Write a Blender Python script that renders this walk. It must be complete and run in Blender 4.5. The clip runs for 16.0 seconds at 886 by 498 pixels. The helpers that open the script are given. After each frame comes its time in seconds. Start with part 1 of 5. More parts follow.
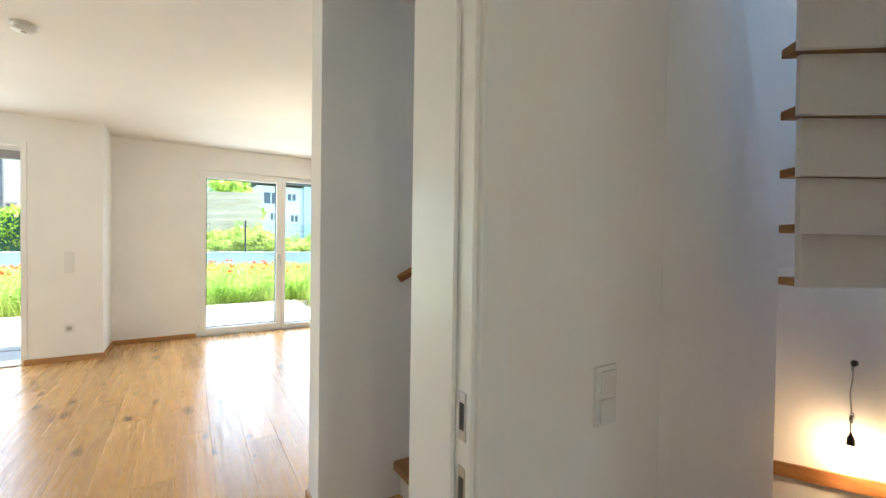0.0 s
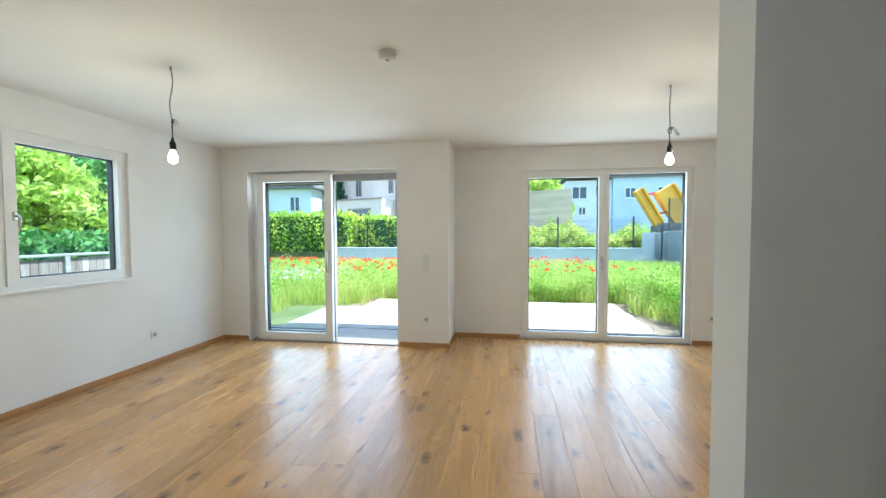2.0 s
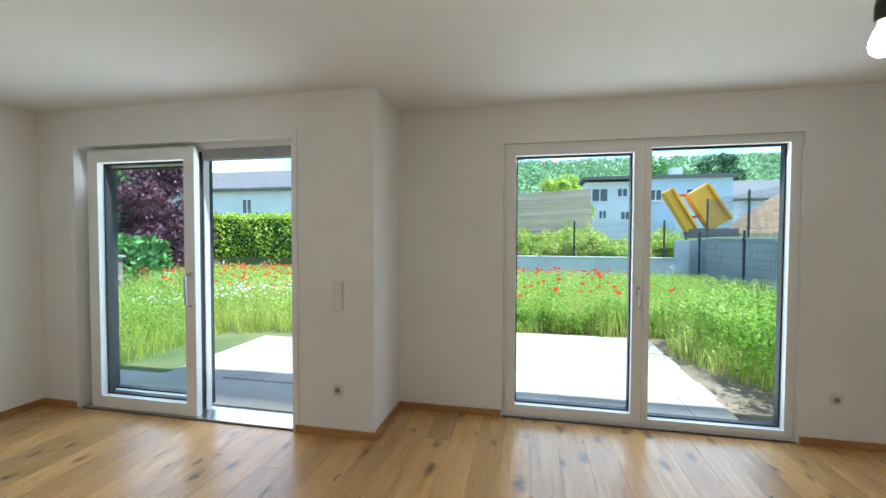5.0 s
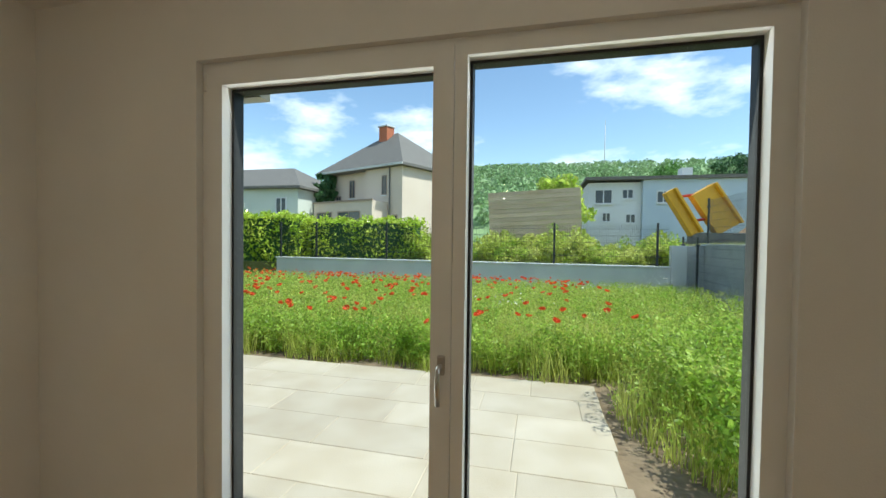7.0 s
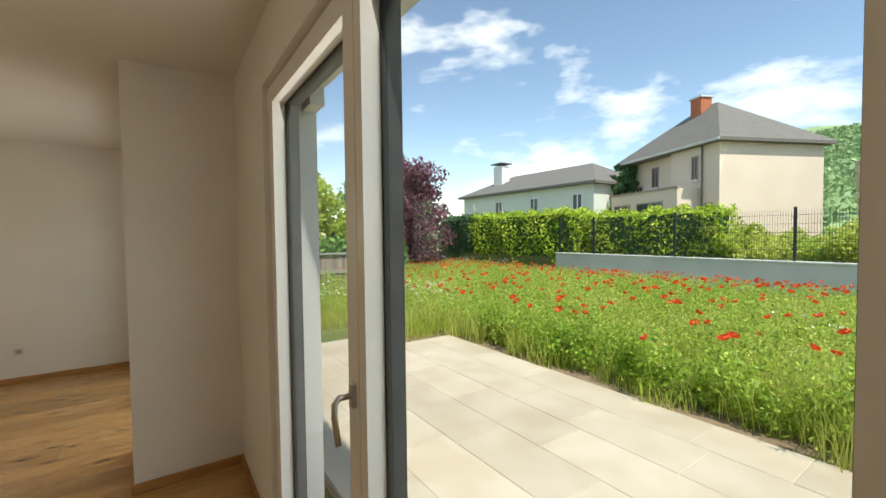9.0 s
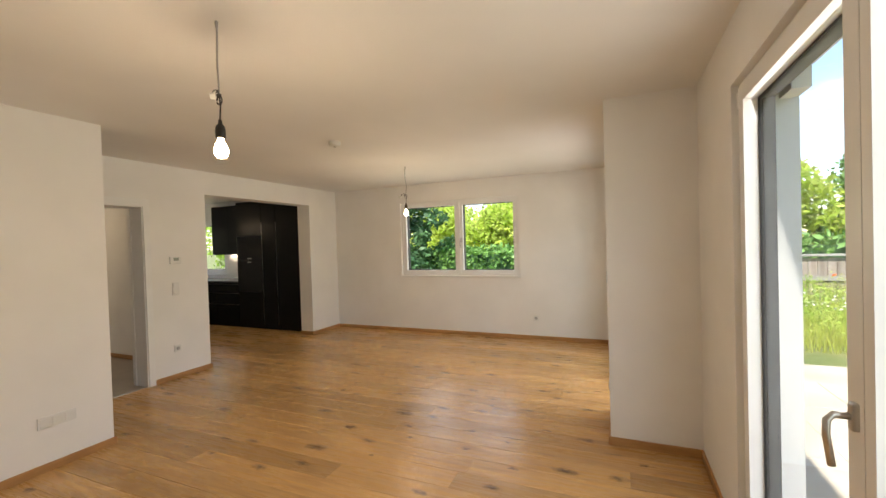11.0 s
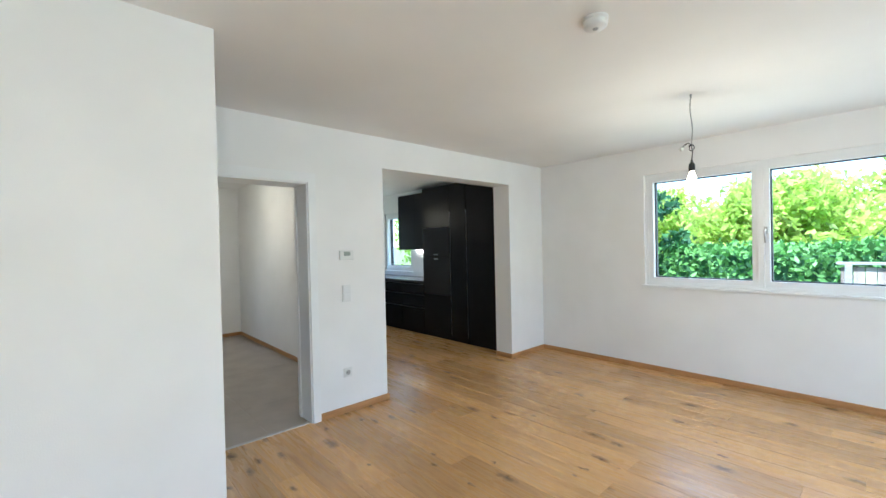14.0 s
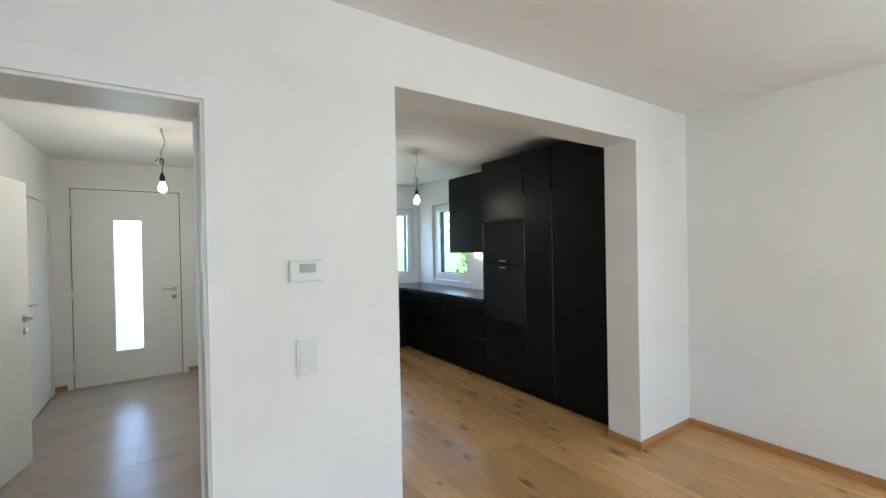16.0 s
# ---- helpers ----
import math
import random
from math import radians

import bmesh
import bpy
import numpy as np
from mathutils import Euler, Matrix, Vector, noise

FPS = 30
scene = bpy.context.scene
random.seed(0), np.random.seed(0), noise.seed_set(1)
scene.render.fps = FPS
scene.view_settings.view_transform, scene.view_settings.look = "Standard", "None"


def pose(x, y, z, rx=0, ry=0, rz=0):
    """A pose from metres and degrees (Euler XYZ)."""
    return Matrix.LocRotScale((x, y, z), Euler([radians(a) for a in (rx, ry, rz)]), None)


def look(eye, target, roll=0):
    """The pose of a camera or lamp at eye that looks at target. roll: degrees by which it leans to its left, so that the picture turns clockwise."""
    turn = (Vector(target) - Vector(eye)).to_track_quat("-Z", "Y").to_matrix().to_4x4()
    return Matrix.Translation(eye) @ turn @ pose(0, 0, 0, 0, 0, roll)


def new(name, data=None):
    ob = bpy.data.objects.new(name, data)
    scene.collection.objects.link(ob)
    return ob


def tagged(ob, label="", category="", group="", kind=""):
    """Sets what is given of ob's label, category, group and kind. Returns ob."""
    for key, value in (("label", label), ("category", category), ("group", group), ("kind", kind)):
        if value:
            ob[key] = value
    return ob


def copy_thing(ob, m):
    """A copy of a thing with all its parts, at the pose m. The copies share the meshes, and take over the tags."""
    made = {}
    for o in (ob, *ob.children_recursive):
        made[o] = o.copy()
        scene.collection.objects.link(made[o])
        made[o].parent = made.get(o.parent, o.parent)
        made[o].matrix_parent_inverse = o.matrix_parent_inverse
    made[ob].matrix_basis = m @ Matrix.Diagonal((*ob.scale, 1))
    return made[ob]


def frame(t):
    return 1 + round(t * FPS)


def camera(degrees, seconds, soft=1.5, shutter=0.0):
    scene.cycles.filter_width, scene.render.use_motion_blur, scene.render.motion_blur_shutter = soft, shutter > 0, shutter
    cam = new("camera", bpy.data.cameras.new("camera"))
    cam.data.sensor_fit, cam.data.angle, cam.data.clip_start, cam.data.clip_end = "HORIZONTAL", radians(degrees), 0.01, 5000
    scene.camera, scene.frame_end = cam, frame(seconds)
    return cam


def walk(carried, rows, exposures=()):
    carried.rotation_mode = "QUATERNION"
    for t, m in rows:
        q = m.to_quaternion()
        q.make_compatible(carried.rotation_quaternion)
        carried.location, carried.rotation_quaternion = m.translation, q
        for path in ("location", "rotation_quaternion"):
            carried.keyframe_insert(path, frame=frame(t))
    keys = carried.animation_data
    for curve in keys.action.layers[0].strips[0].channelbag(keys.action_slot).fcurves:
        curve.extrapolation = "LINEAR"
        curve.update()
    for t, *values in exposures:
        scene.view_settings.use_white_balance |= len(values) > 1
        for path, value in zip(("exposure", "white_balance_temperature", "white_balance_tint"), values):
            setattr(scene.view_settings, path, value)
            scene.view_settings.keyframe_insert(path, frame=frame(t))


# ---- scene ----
cam = camera(94.7, 16.0)
PATH = [
    (0, (3.866, -0.924, 1.314), (4.921, 0.775, 1.281), 0.8),
    (0.5, (3.872, -0.758, 1.342), (4.558, 1.12, 1.294), 0.5),
    (1, (3.912, -0.584, 1.357), (4.226, 1.391, 1.308), 0.3),
    (1.5, (3.864, -0.387, 1.355), (3.836, 1.611, 1.291), -0.2),
    (2, (3.802, -0.119, 1.411), (3.481, 1.854, 1.336), -0.2),
    (2.5, (3.764, 0.137, 1.428), (3.208, 2.057, 1.36), -0.4),
    (3, (3.722, 0.379, 1.432), (3.028, 2.253, 1.362), -0.5),
    (3.5, (3.702, 0.703, 1.464), (2.971, 2.564, 1.393), -0.3),
    (4, (3.813, 1.109, 1.463), (3.14, 2.992, 1.401), -0.3),
    (4.5, (3.949, 1.58, 1.483), (3.398, 3.502, 1.416), 0.1),
    (5, (4.148, 2.046, 1.479), (3.742, 4.003, 1.421), 0.2),
    (5.2, (4.264, 2.241, 1.465), (3.892, 4.206, 1.425), 0.5),
    (7.5, (5.567, 4.448, 1.531), (5.002, 6.365, 1.472), 1.0),
    (8, (5.765, 4.825, 1.530), (4.898, 6.627, 1.475), -0.0),
    (8.5, (5.927, 4.996, 1.528), (4.665, 6.545, 1.46), -0.1),
    (9, (6.063, 4.989, 1.518), (4.416, 6.121, 1.447), -0.6),
    (9.5, (6.128, 4.988, 1.512), (4.219, 5.582, 1.449), -1.3),
    (10, (6.228, 4.949, 1.523), (4.229, 4.993, 1.473), -1.6),
    (10.2, (6.319, 4.952, 1.532), (4.326, 4.787, 1.484), -1.7),
    (12.3, (6.045, 4.488, 1.528), (4.492, 3.229, 1.506), -1.6),
    (12.5, (5.944, 4.39, 1.521), (4.421, 3.094, 1.495), -1.7),
    (13, (5.616, 4.1, 1.523), (4.154, 2.736, 1.495), -1.5),
    (13.5, (5.266, 3.703, 1.492), (3.864, 2.276, 1.474), -1.3),
    (14, (4.902, 3.314, 1.488), (3.556, 1.834, 1.468), -1.3),
    (14.5, (4.549, 2.868, 1.479), (3.256, 1.342, 1.457), -1.2),
    (15, (4.187, 2.46, 1.479), (2.953, 0.886, 1.463), -1.1),
    (15.5, (3.836, 2.054, 1.494), (2.66, 0.436, 1.478), -1.1),
    (16, (3.526, 1.674, 1.505), (2.417, 0.01, 1.491), -1.1),
]
EXPOSURES = [(0, 2.5, 5500, 5), (1.2, 2.3, 5200, 3), (2.2, 1.75, 5050, 2), (4, 1.45, 5050, 3), (5.2, 1.3, 5200, 3), (7.3, 0.5, 6300, 3), (8.6, 0.55, 6600, 5), (9.5, 0.78, 7500, 15),
             (10.2, 1.15, 7700, 19), (12.3, 1.95, 4850, 5), (16, 2.3, 4950, 6)]
walk(cam, [(t, look(eye, target, roll)) for t, eye, target, roll in PATH], EXPOSURES)

# ---- sky and sun ----
world = bpy.data.worlds.new("sky")
scene.world = world
world.use_nodes = True
wt = world.node_tree
wn, wl = wt.nodes, wt.links
SUN_EL, SUN_AZ = radians(58), radians(93)   # azimuth clockwise from +y
sky = wn.new("ShaderNodeTexSky")
sky.sky_type, sky.sun_disc, sky.sun_elevation, sky.sun_rotation = "NISHITA", False, SUN_EL, SUN_AZ
sky.air_density, sky.dust_density, sky.ozone_density = 1.0, 0.05, 0.8
coord = wn.new("ShaderNodeTexCoord")
stretch = wn.new("ShaderNodeMapping")
stretch.inputs["Scale"].default_value = (1.0, 1.0, 2.6)
stretch.inputs["Location"].default_value = (0.35, 0.2, -0.13)
cloud = wn.new("ShaderNodeTexNoise")
cloud.inputs["Scale"].default_value, cloud.inputs["Detail"].default_value = 2.6, 9
cloud.inputs["Roughness"].default_value = 0.58
cover = wn.new("ShaderNodeMapRange")
cover.inputs["From Min"].default_value, cover.inputs["From Max"].default_value = 0.515, 0.655
wmix = wn.new("ShaderNodeMix")
wmix.data_type = "RGBA"
wmix.inputs["B"].default_value = (7.0, 7.2, 7.6, 1)
wl.new(coord.outputs["Generated"], stretch.inputs["Vector"])
wl.new(stretch.outputs["Vector"], cloud.inputs["Vector"])
wl.new(cloud.outputs["Fac"], cover.inputs["Value"])
wl.new(cover.outputs["Result"], wmix.inputs["Factor"])
wl.new(sky.outputs["Color"], wmix.inputs["A"])
wl.new(wmix.outputs["Result"], wn["Background"].inputs["Color"])
wn["Background"].inputs["Strength"].default_value = 0.15

sun = new("sun", bpy.data.lights.new("sun", "SUN"))
sun.data.energy, sun.data.angle, sun.data.color = 4.0, radians(1.0), (1.0, 0.95, 0.87)
sun_way = Vector((math.sin(SUN_AZ) * math.cos(SUN_EL), math.cos(SUN_AZ) * math.cos(SUN_EL), math.sin(SUN_EL)))
sun.matrix_world = look(sun_way * 60, (0, 0, 0))

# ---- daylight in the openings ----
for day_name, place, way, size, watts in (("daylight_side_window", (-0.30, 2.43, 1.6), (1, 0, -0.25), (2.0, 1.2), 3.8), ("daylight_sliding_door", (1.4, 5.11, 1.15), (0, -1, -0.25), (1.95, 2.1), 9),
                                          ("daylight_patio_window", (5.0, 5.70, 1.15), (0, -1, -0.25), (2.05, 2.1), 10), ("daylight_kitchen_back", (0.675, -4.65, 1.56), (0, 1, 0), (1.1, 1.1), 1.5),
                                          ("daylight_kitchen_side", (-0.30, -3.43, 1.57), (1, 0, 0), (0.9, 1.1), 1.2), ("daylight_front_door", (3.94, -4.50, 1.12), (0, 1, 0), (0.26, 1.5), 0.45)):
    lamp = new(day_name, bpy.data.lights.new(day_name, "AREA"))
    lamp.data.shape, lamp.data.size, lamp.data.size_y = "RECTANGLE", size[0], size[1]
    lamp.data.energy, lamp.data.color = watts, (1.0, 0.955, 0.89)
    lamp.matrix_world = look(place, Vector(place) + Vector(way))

# ---- the lit bulbs ----
for bulb_name, place, watts in (("bulb_light_room", (1.55, 2.34, 1.93), 4), ("bulb_light_patio", (5.015, 3.28, 1.97), 4), ("bulb_light_hall", (3.575, -2.5, 2.03), 3.2),
                                ("bulb_light_kitchen", (1.275, -2.2, 2.0), 1.5), ("bulb_light_cellar", (7.45, -0.11, 0.0), 2.2)):
    lamp = new(bulb_name, bpy.data.lights.new(bulb_name, "POINT"))
    lamp.data.energy, lamp.data.color, lamp.data.shadow_soft_size = watts, (1.0, 0.52, 0.2) if "cellar" in bulb_name else (1.0, 0.79, 0.53), 0.03
    lamp.matrix_world = pose(place[0], place[1], place[2] - 0.06)

# ---- materials ----
MATS = {}


def material(name, colour, rough=0.5, metal=0.0, colour2=None, scale=8.0, stretch=(1, 1, 1), bump=0.0, bump_scale=60.0, detail=6.0,
             emit=None, strength=0.0, spread=0.0, spec=0.5, low=0.35, high=0.65):
    """A Principled surface with a two-scale noise between two colours, fine relief, and a shade of its own for each object."""
    m = bpy.data.materials.new(name)
    m.use_nodes = True
    nt = m.node_tree
    nd, lk = nt.nodes, nt.links
    p = nd["Principled BSDF"]
    p.inputs["Base Color"].default_value = (*colour, 1)
    p.inputs["Roughness"].default_value, p.inputs["Metallic"].default_value = rough, metal
    p.inputs["Specular IOR Level"].default_value = spec
    tc = nd.new("ShaderNodeTexCoord")
    mp = nd.new("ShaderNodeMapping")
    mp.inputs["Scale"].default_value = stretch
    lk.new(tc.outputs["Object"], mp.inputs["Vector"])
    out = None
    if colour2 is not None:
        n1 = nd.new("ShaderNodeTexNoise")
        n1.inputs["Scale"].default_value, n1.inputs["Detail"].default_value = scale, detail
        lk.new(mp.outputs["Vector"], n1.inputs["Vector"])
        mr = nd.new("ShaderNodeMapRange")
        mr.inputs["From Min"].default_value, mr.inputs["From Max"].default_value = low, high
        lk.new(n1.outputs["Fac"], mr.inputs["Value"])
        mx = nd.new("ShaderNodeMix")
        mx.data_type = "RGBA"
        mx.inputs["A"].default_value, mx.inputs["B"].default_value = (*colour, 1), (*colour2, 1)
        lk.new(mr.outputs["Result"], mx.inputs["Factor"])
        out = mx.outputs["Result"]
        if spread:
            hs = nd.new("ShaderNodeHueSaturation")
            geo = nd.new("ShaderNodeNewGeometry")
            oi = nd.new("ShaderNodeObjectInfo")
            ad = nd.new("ShaderNodeMath")
            ad.operation = "ADD"
            fr = nd.new("ShaderNodeMath")
            fr.operation = "FRACT"
            vr = nd.new("ShaderNodeMapRange")
            vr.inputs["To Min"].default_value, vr.inputs["To Max"].default_value = 1 - spread, 1 + spread
            lk.new(geo.outputs["Random Per Island"], ad.inputs[0])
            lk.new(oi.outputs["Random"], ad.inputs[1])
            lk.new(ad.outputs[0], fr.inputs[0])
            lk.new(fr.outputs[0], vr.inputs["Value"])
            lk.new(vr.outputs["Result"], hs.inputs["Value"])
            lk.new(out, hs.inputs["Color"])
            out = hs.outputs["Color"]
        lk.new(out, p.inputs["Base Color"])
    if bump:
        n2 = nd.new("ShaderNodeTexNoise")
        n2.inputs["Scale"].default_value, n2.inputs["Detail"].default_value = bump_scale, 4
        lk.new(mp.outputs["Vector"], n2.inputs["Vector"])
        b = nd.new("ShaderNodeBump")
        b.inputs["Strength"].default_value, b.inputs["Distance"].default_value = bump, 0.01
        lk.new(n2.outputs["Fac"], b.inputs["Height"])
        lk.new(b.outputs["Normal"], p.inputs["Normal"])
    if emit:
        p.inputs["Emission Color"].default_value, p.inputs["Emission Strength"].default_value = (*emit, 1), strength
    MATS[name] = m
    return m


def oak_floor(name, pale, dark, knot, rough, along):
    """Brushed oak: long grain along one axis, dark knots, a tone of its own for each plank."""
    m = bpy.data.materials.new(name)
    m.use_nodes = True
    nt = m.node_tree
    nd, lk = nt.nodes, nt.links
    p = nd["Principled BSDF"]
    tc = nd.new("ShaderNodeTexCoord")
    oi = nd.new("ShaderNodeObjectInfo")
    shift = nd.new("ShaderNodeVectorMath")
    shift.operation = "MULTIPLY_ADD"
    shift.inputs[1].default_value = (37, 53, 11)
    lk.new(oi.outputs["Random"], shift.inputs[0])
    lk.new(tc.outputs["Object"], shift.inputs[2])

    def noise_at(sc, stretch, detail, low, high, dist=0.0):
        mp = nd.new("ShaderNodeMapping")
        mp.inputs["Scale"].default_value = stretch
        n = nd.new("ShaderNodeTexNoise")
        n.inputs["Scale"].default_value, n.inputs["Detail"].default_value, n.inputs["Distortion"].default_value = sc, detail, dist
        r = nd.new("ShaderNodeMapRange")
        r.inputs["From Min"].default_value, r.inputs["From Max"].default_value = low, high
        lk.new(shift.outputs[0], mp.inputs["Vector"])
        lk.new(mp.outputs["Vector"], n.inputs["Vector"])
        lk.new(n.outputs["Fac"], r.inputs["Value"])
        return r.outputs["Result"]

    def mixed(fac, a, b):
        x = nd.new("ShaderNodeMix")
        x.data_type = "RGBA"
        lk.new(fac, x.inputs["Factor"])
        for key, v in (("A", a), ("B", b)):
            if isinstance(v, tuple):
                x.inputs[key].default_value = (*v, 1)
            else:
                lk.new(v, x.inputs[key])
        return x.outputs["Result"]

    s = (1, 0.07, 1) if along == "y" else (0.07, 1, 1)
    soft = (1, 0.3, 1) if along == "y" else (0.3, 1, 1)
    grain = noise_at(30, s, 8, 0.34, 0.72, 0.8)
    cloudy = noise_at(3.0, soft, 3, 0.35, 0.7)
    base = mixed(grain, pale, dark)
    tint = nd.new("ShaderNodeMath")
    tint.operation = "MULTIPLY"
    tint.inputs[1].default_value = 0.45
    lk.new(cloudy, tint.inputs[0])
    base = mixed(tint.outputs[0], base, dark)
    # knots: scattered dark eyes, drawn out along the grain
    mp = nd.new("ShaderNodeMapping")
    mp.inputs["Scale"].default_value = (5.2, 2.3, 1) if along == "y" else (2.3, 5.2, 1)
    vo = nd.new("ShaderNodeTexVoronoi")
    vo.voronoi_dimensions = "2D"
    vo.inputs["Scale"].default_value, vo.inputs["Randomness"].default_value = 1.0, 1.0
    lk.new(shift.outputs[0], mp.inputs["Vector"])
    wob = nd.new("ShaderNodeTexNoise")
    wob.inputs["Scale"].default_value = 22
    lk.new(shift.outputs[0], wob.inputs["Vector"])
    addw = nd.new("ShaderNodeVectorMath")
    addw.operation = "MULTIPLY_ADD"
    addw.inputs[1].default_value = (0.28, 0.28, 0.0)
    lk.new(wob.outputs["Color"], addw.inputs[0])
    lk.new(mp.outputs["Vector"], addw.inputs[2])
    lk.new(addw.outputs[0], vo.inputs["Vector"])
    eye = nd.new("ShaderNodeMapRange")
    eye.inputs["From Max"].default_value = 0.02
    lk.new(vo.outputs["Distance"], eye.inputs["Value"])
    sep = nd.new("ShaderNodeSeparateColor")
    lk.new(vo.outputs["Color"], sep.inputs["Color"])
    girth = nd.new("ShaderNodeMath")
    girth.operation = "MULTIPLY_ADD"
    girth.inputs[1].default_value, girth.inputs[2].default_value = 0.20, 0.07
    lk.new(sep.outputs["Green"], girth.inputs[0])
    lk.new(girth.outputs[0], eye.inputs["From Min"])
    pick = nd.new("ShaderNodeMath")
    pick.operation = "GREATER_THAN"
    pick.inputs[1].default_value = 0.5
    lk.new(sep.outputs["Red"], pick.inputs[0])
    k = nd.new("ShaderNodeMath")
    k.operation = "MULTIPLY"
    lk.new(eye.outputs["Result"], k.inputs[0])
    lk.new(pick.outputs[0], k.inputs[1])
    k2 = nd.new("ShaderNodeMath")
    k2.operation = "MULTIPLY"
    k2.inputs[1].default_value = 0.85
    lk.new(k.outputs[0], k2.inputs[0])
    base = mixed(k2.outputs[0], base, knot)
    hs = nd.new("ShaderNodeHueSaturation")
    vr = nd.new("ShaderNodeMapRange")
    vr.inputs["To Min"].default_value, vr.inputs["To Max"].default_value = 0.80, 1.18
    lk.new(oi.outputs["Random"], vr.inputs["Value"])
    lk.new(vr.outputs["Result"], hs.inputs["Value"])
    lk.new(base, hs.inputs["Color"])
    lk.new(hs.outputs["Color"], p.inputs["Base Color"])
    rr = nd.new("ShaderNodeMapRange")
    rr.inputs["To Min"].default_value, rr.inputs["To Max"].default_value = rough - 0.06, rough + 0.1
    lk.new(grain, rr.inputs["Value"])
    lk.new(rr.outputs["Result"], p.inputs["Roughness"])
    b = nd.new("ShaderNodeBump")
    b.inputs["Strength"].default_value, b.inputs["Distance"].default_value = 0.12, 0.004
    lk.new(grain, b.inputs["Height"])
    lk.new(b.outputs["Normal"], p.inputs["Normal"])
    MATS[name] = m
    return m


def pane_glass(name, tint):
    """Clear thin glass: lets light straight through and mirrors a little, more at a glance."""
    m = bpy.data.materials.new(name)
    m.use_nodes = True
    nd, lk = m.node_tree.nodes, m.node_tree.links
    nd.remove(nd["Principled BSDF"])
    tr, gl, mx, fr, pw_, sc_ = (nd.new("ShaderNode" + k) for k in ("BsdfTransparent", "BsdfGlossy", "MixShader", "LayerWeight", "Math", "MapRange"))
    pw_.operation, pw_.inputs[1].default_value = "POWER", 4.0
    sc_.inputs["To Min"].default_value, sc_.inputs["To Max"].default_value = 0.003, 0.4
    tr.inputs["Color"].default_value, gl.inputs["Roughness"].default_value = (*tint, 1), 0.0
    lk.new(fr.outputs["Facing"], pw_.inputs[0])
    lk.new(pw_.outputs[0], sc_.inputs["Value"])
    lk.new(sc_.outputs["Result"], mx.inputs[0])
    lk.new(tr.outputs[0], mx.inputs[1])
    lk.new(gl.outputs[0], mx.inputs[2])
    lk.new(mx.outputs[0], nd["Material Output"].inputs["Surface"])
    return m


PLASTER = material("white_plaster", (0.80, 0.79, 0.77), 0.75, colour2=(0.84, 0.83, 0.81), scale=2.0, bump=0.10, bump_scale=180)
CEILING = material("ceiling_paint", (0.80, 0.79, 0.77), 0.8, colour2=(0.83, 0.82, 0.80), scale=1.5, bump=0.06, bump_scale=160)
RENDER_WALL = material("outside_render", (0.72, 0.70, 0.66), 0.85, colour2=(0.78, 0.76, 0.72), scale=3.0, bump=0.3, bump_scale=120)
OAK = oak_floor("oak_planks", (0.70, 0.43, 0.17), (0.44, 0.24, 0.082), (0.04, 0.018, 0.008), 0.28, "y")
OAK_TRIM = material("oak_trim", (0.47, 0.25, 0.09), 0.45, colour2=(0.36, 0.18, 0.06), scale=14, stretch=(0.3, 0.3, 2), bump=0.05)
RAIL_WOOD = material("oiled_oak_rail", (0.34, 0.16, 0.055), 0.38, colour2=(0.24, 0.105, 0.035), scale=20, stretch=(0.2, 1.5, 1.5))
TREAD_WOOD = material("oak_treads", (0.36, 0.18, 0.065), 0.42, colour2=(0.25, 0.12, 0.04), scale=16, stretch=(1.5, 0.2, 1.5))
UPVC = material("white_frame", (0.80, 0.80, 0.79), 0.32, colour2=(0.83, 0.83, 0.82), scale=5)
DARK_FRAME = material("anthracite_profile", (0.014, 0.016, 0.020), 0.55, colour2=(0.03, 0.034, 0.04), scale=7)
RUBBER = material("black_gasket", (0.012, 0.012, 0.013), 0.6)
SCREEN_BOX = material("grey_shutter_box", (0.30, 0.30, 0.31), 0.5, colour2=(0.36, 0.36, 0.37), scale=9)
GLASS = pane_glass("clear_glass", (0.95, 0.975, 0.965))
STEEL = material("brushed_steel", (0.52, 0.51, 0.49), 0.28, 1.0)
WHITE_PLASTIC = material("white_plastic", (0.73, 0.73, 0.71), 0.35)
DARK_SLOT = material("dark_opening", (0.02, 0.02, 0.02), 0.6)
DISPLAY = material("grey_display", (0.30, 0.34, 0.30), 0.2)
CABLE_GREY = material("grey_cable", (0.36, 0.36, 0.35), 0.5)
CABLE_DARK = material("dark_cable", (0.035, 0.03, 0.028), 0.5)
SOCKET_BLACK = material("black_bakelite", (0.02, 0.018, 0.016), 0.35)
CLEAR_PLASTIC = material("pale_connector", (0.75, 0.74, 0.70), 0.25)
BULB = material("lit_bulb", (1, 0.9, 0.7), 0.3, emit=(1.0, 0.74, 0.40), strength=14)
TILE = material("hall_tile", (0.34, 0.295, 0.24), 0.28, colour2=(0.41, 0.36, 0.295), scale=3.5, bump=0.03, bump_scale=90)
BLACK_FRONT = material("matt_black_front", (0.005, 0.0055, 0.0065), 0.4, colour2=(0.007, 0.0075, 0.0085), scale=4, spec=0.15)
BLACK_GLASS = material("black_oven_glass", (0.004, 0.004, 0.005), 0.08)
BLACK_TOP = material("dark_worktop", (0.03, 0.032, 0.035), 0.22, colour2=(0.05, 0.052, 0.056), scale=40)
DOOR_WHITE = material("white_door_paint", (0.77, 0.77, 0.75), 0.4, colour2=(0.80, 0.80, 0.78), scale=4)
FROST = material("frosted_glass", (0.9, 0.93, 0.95), 0.6)
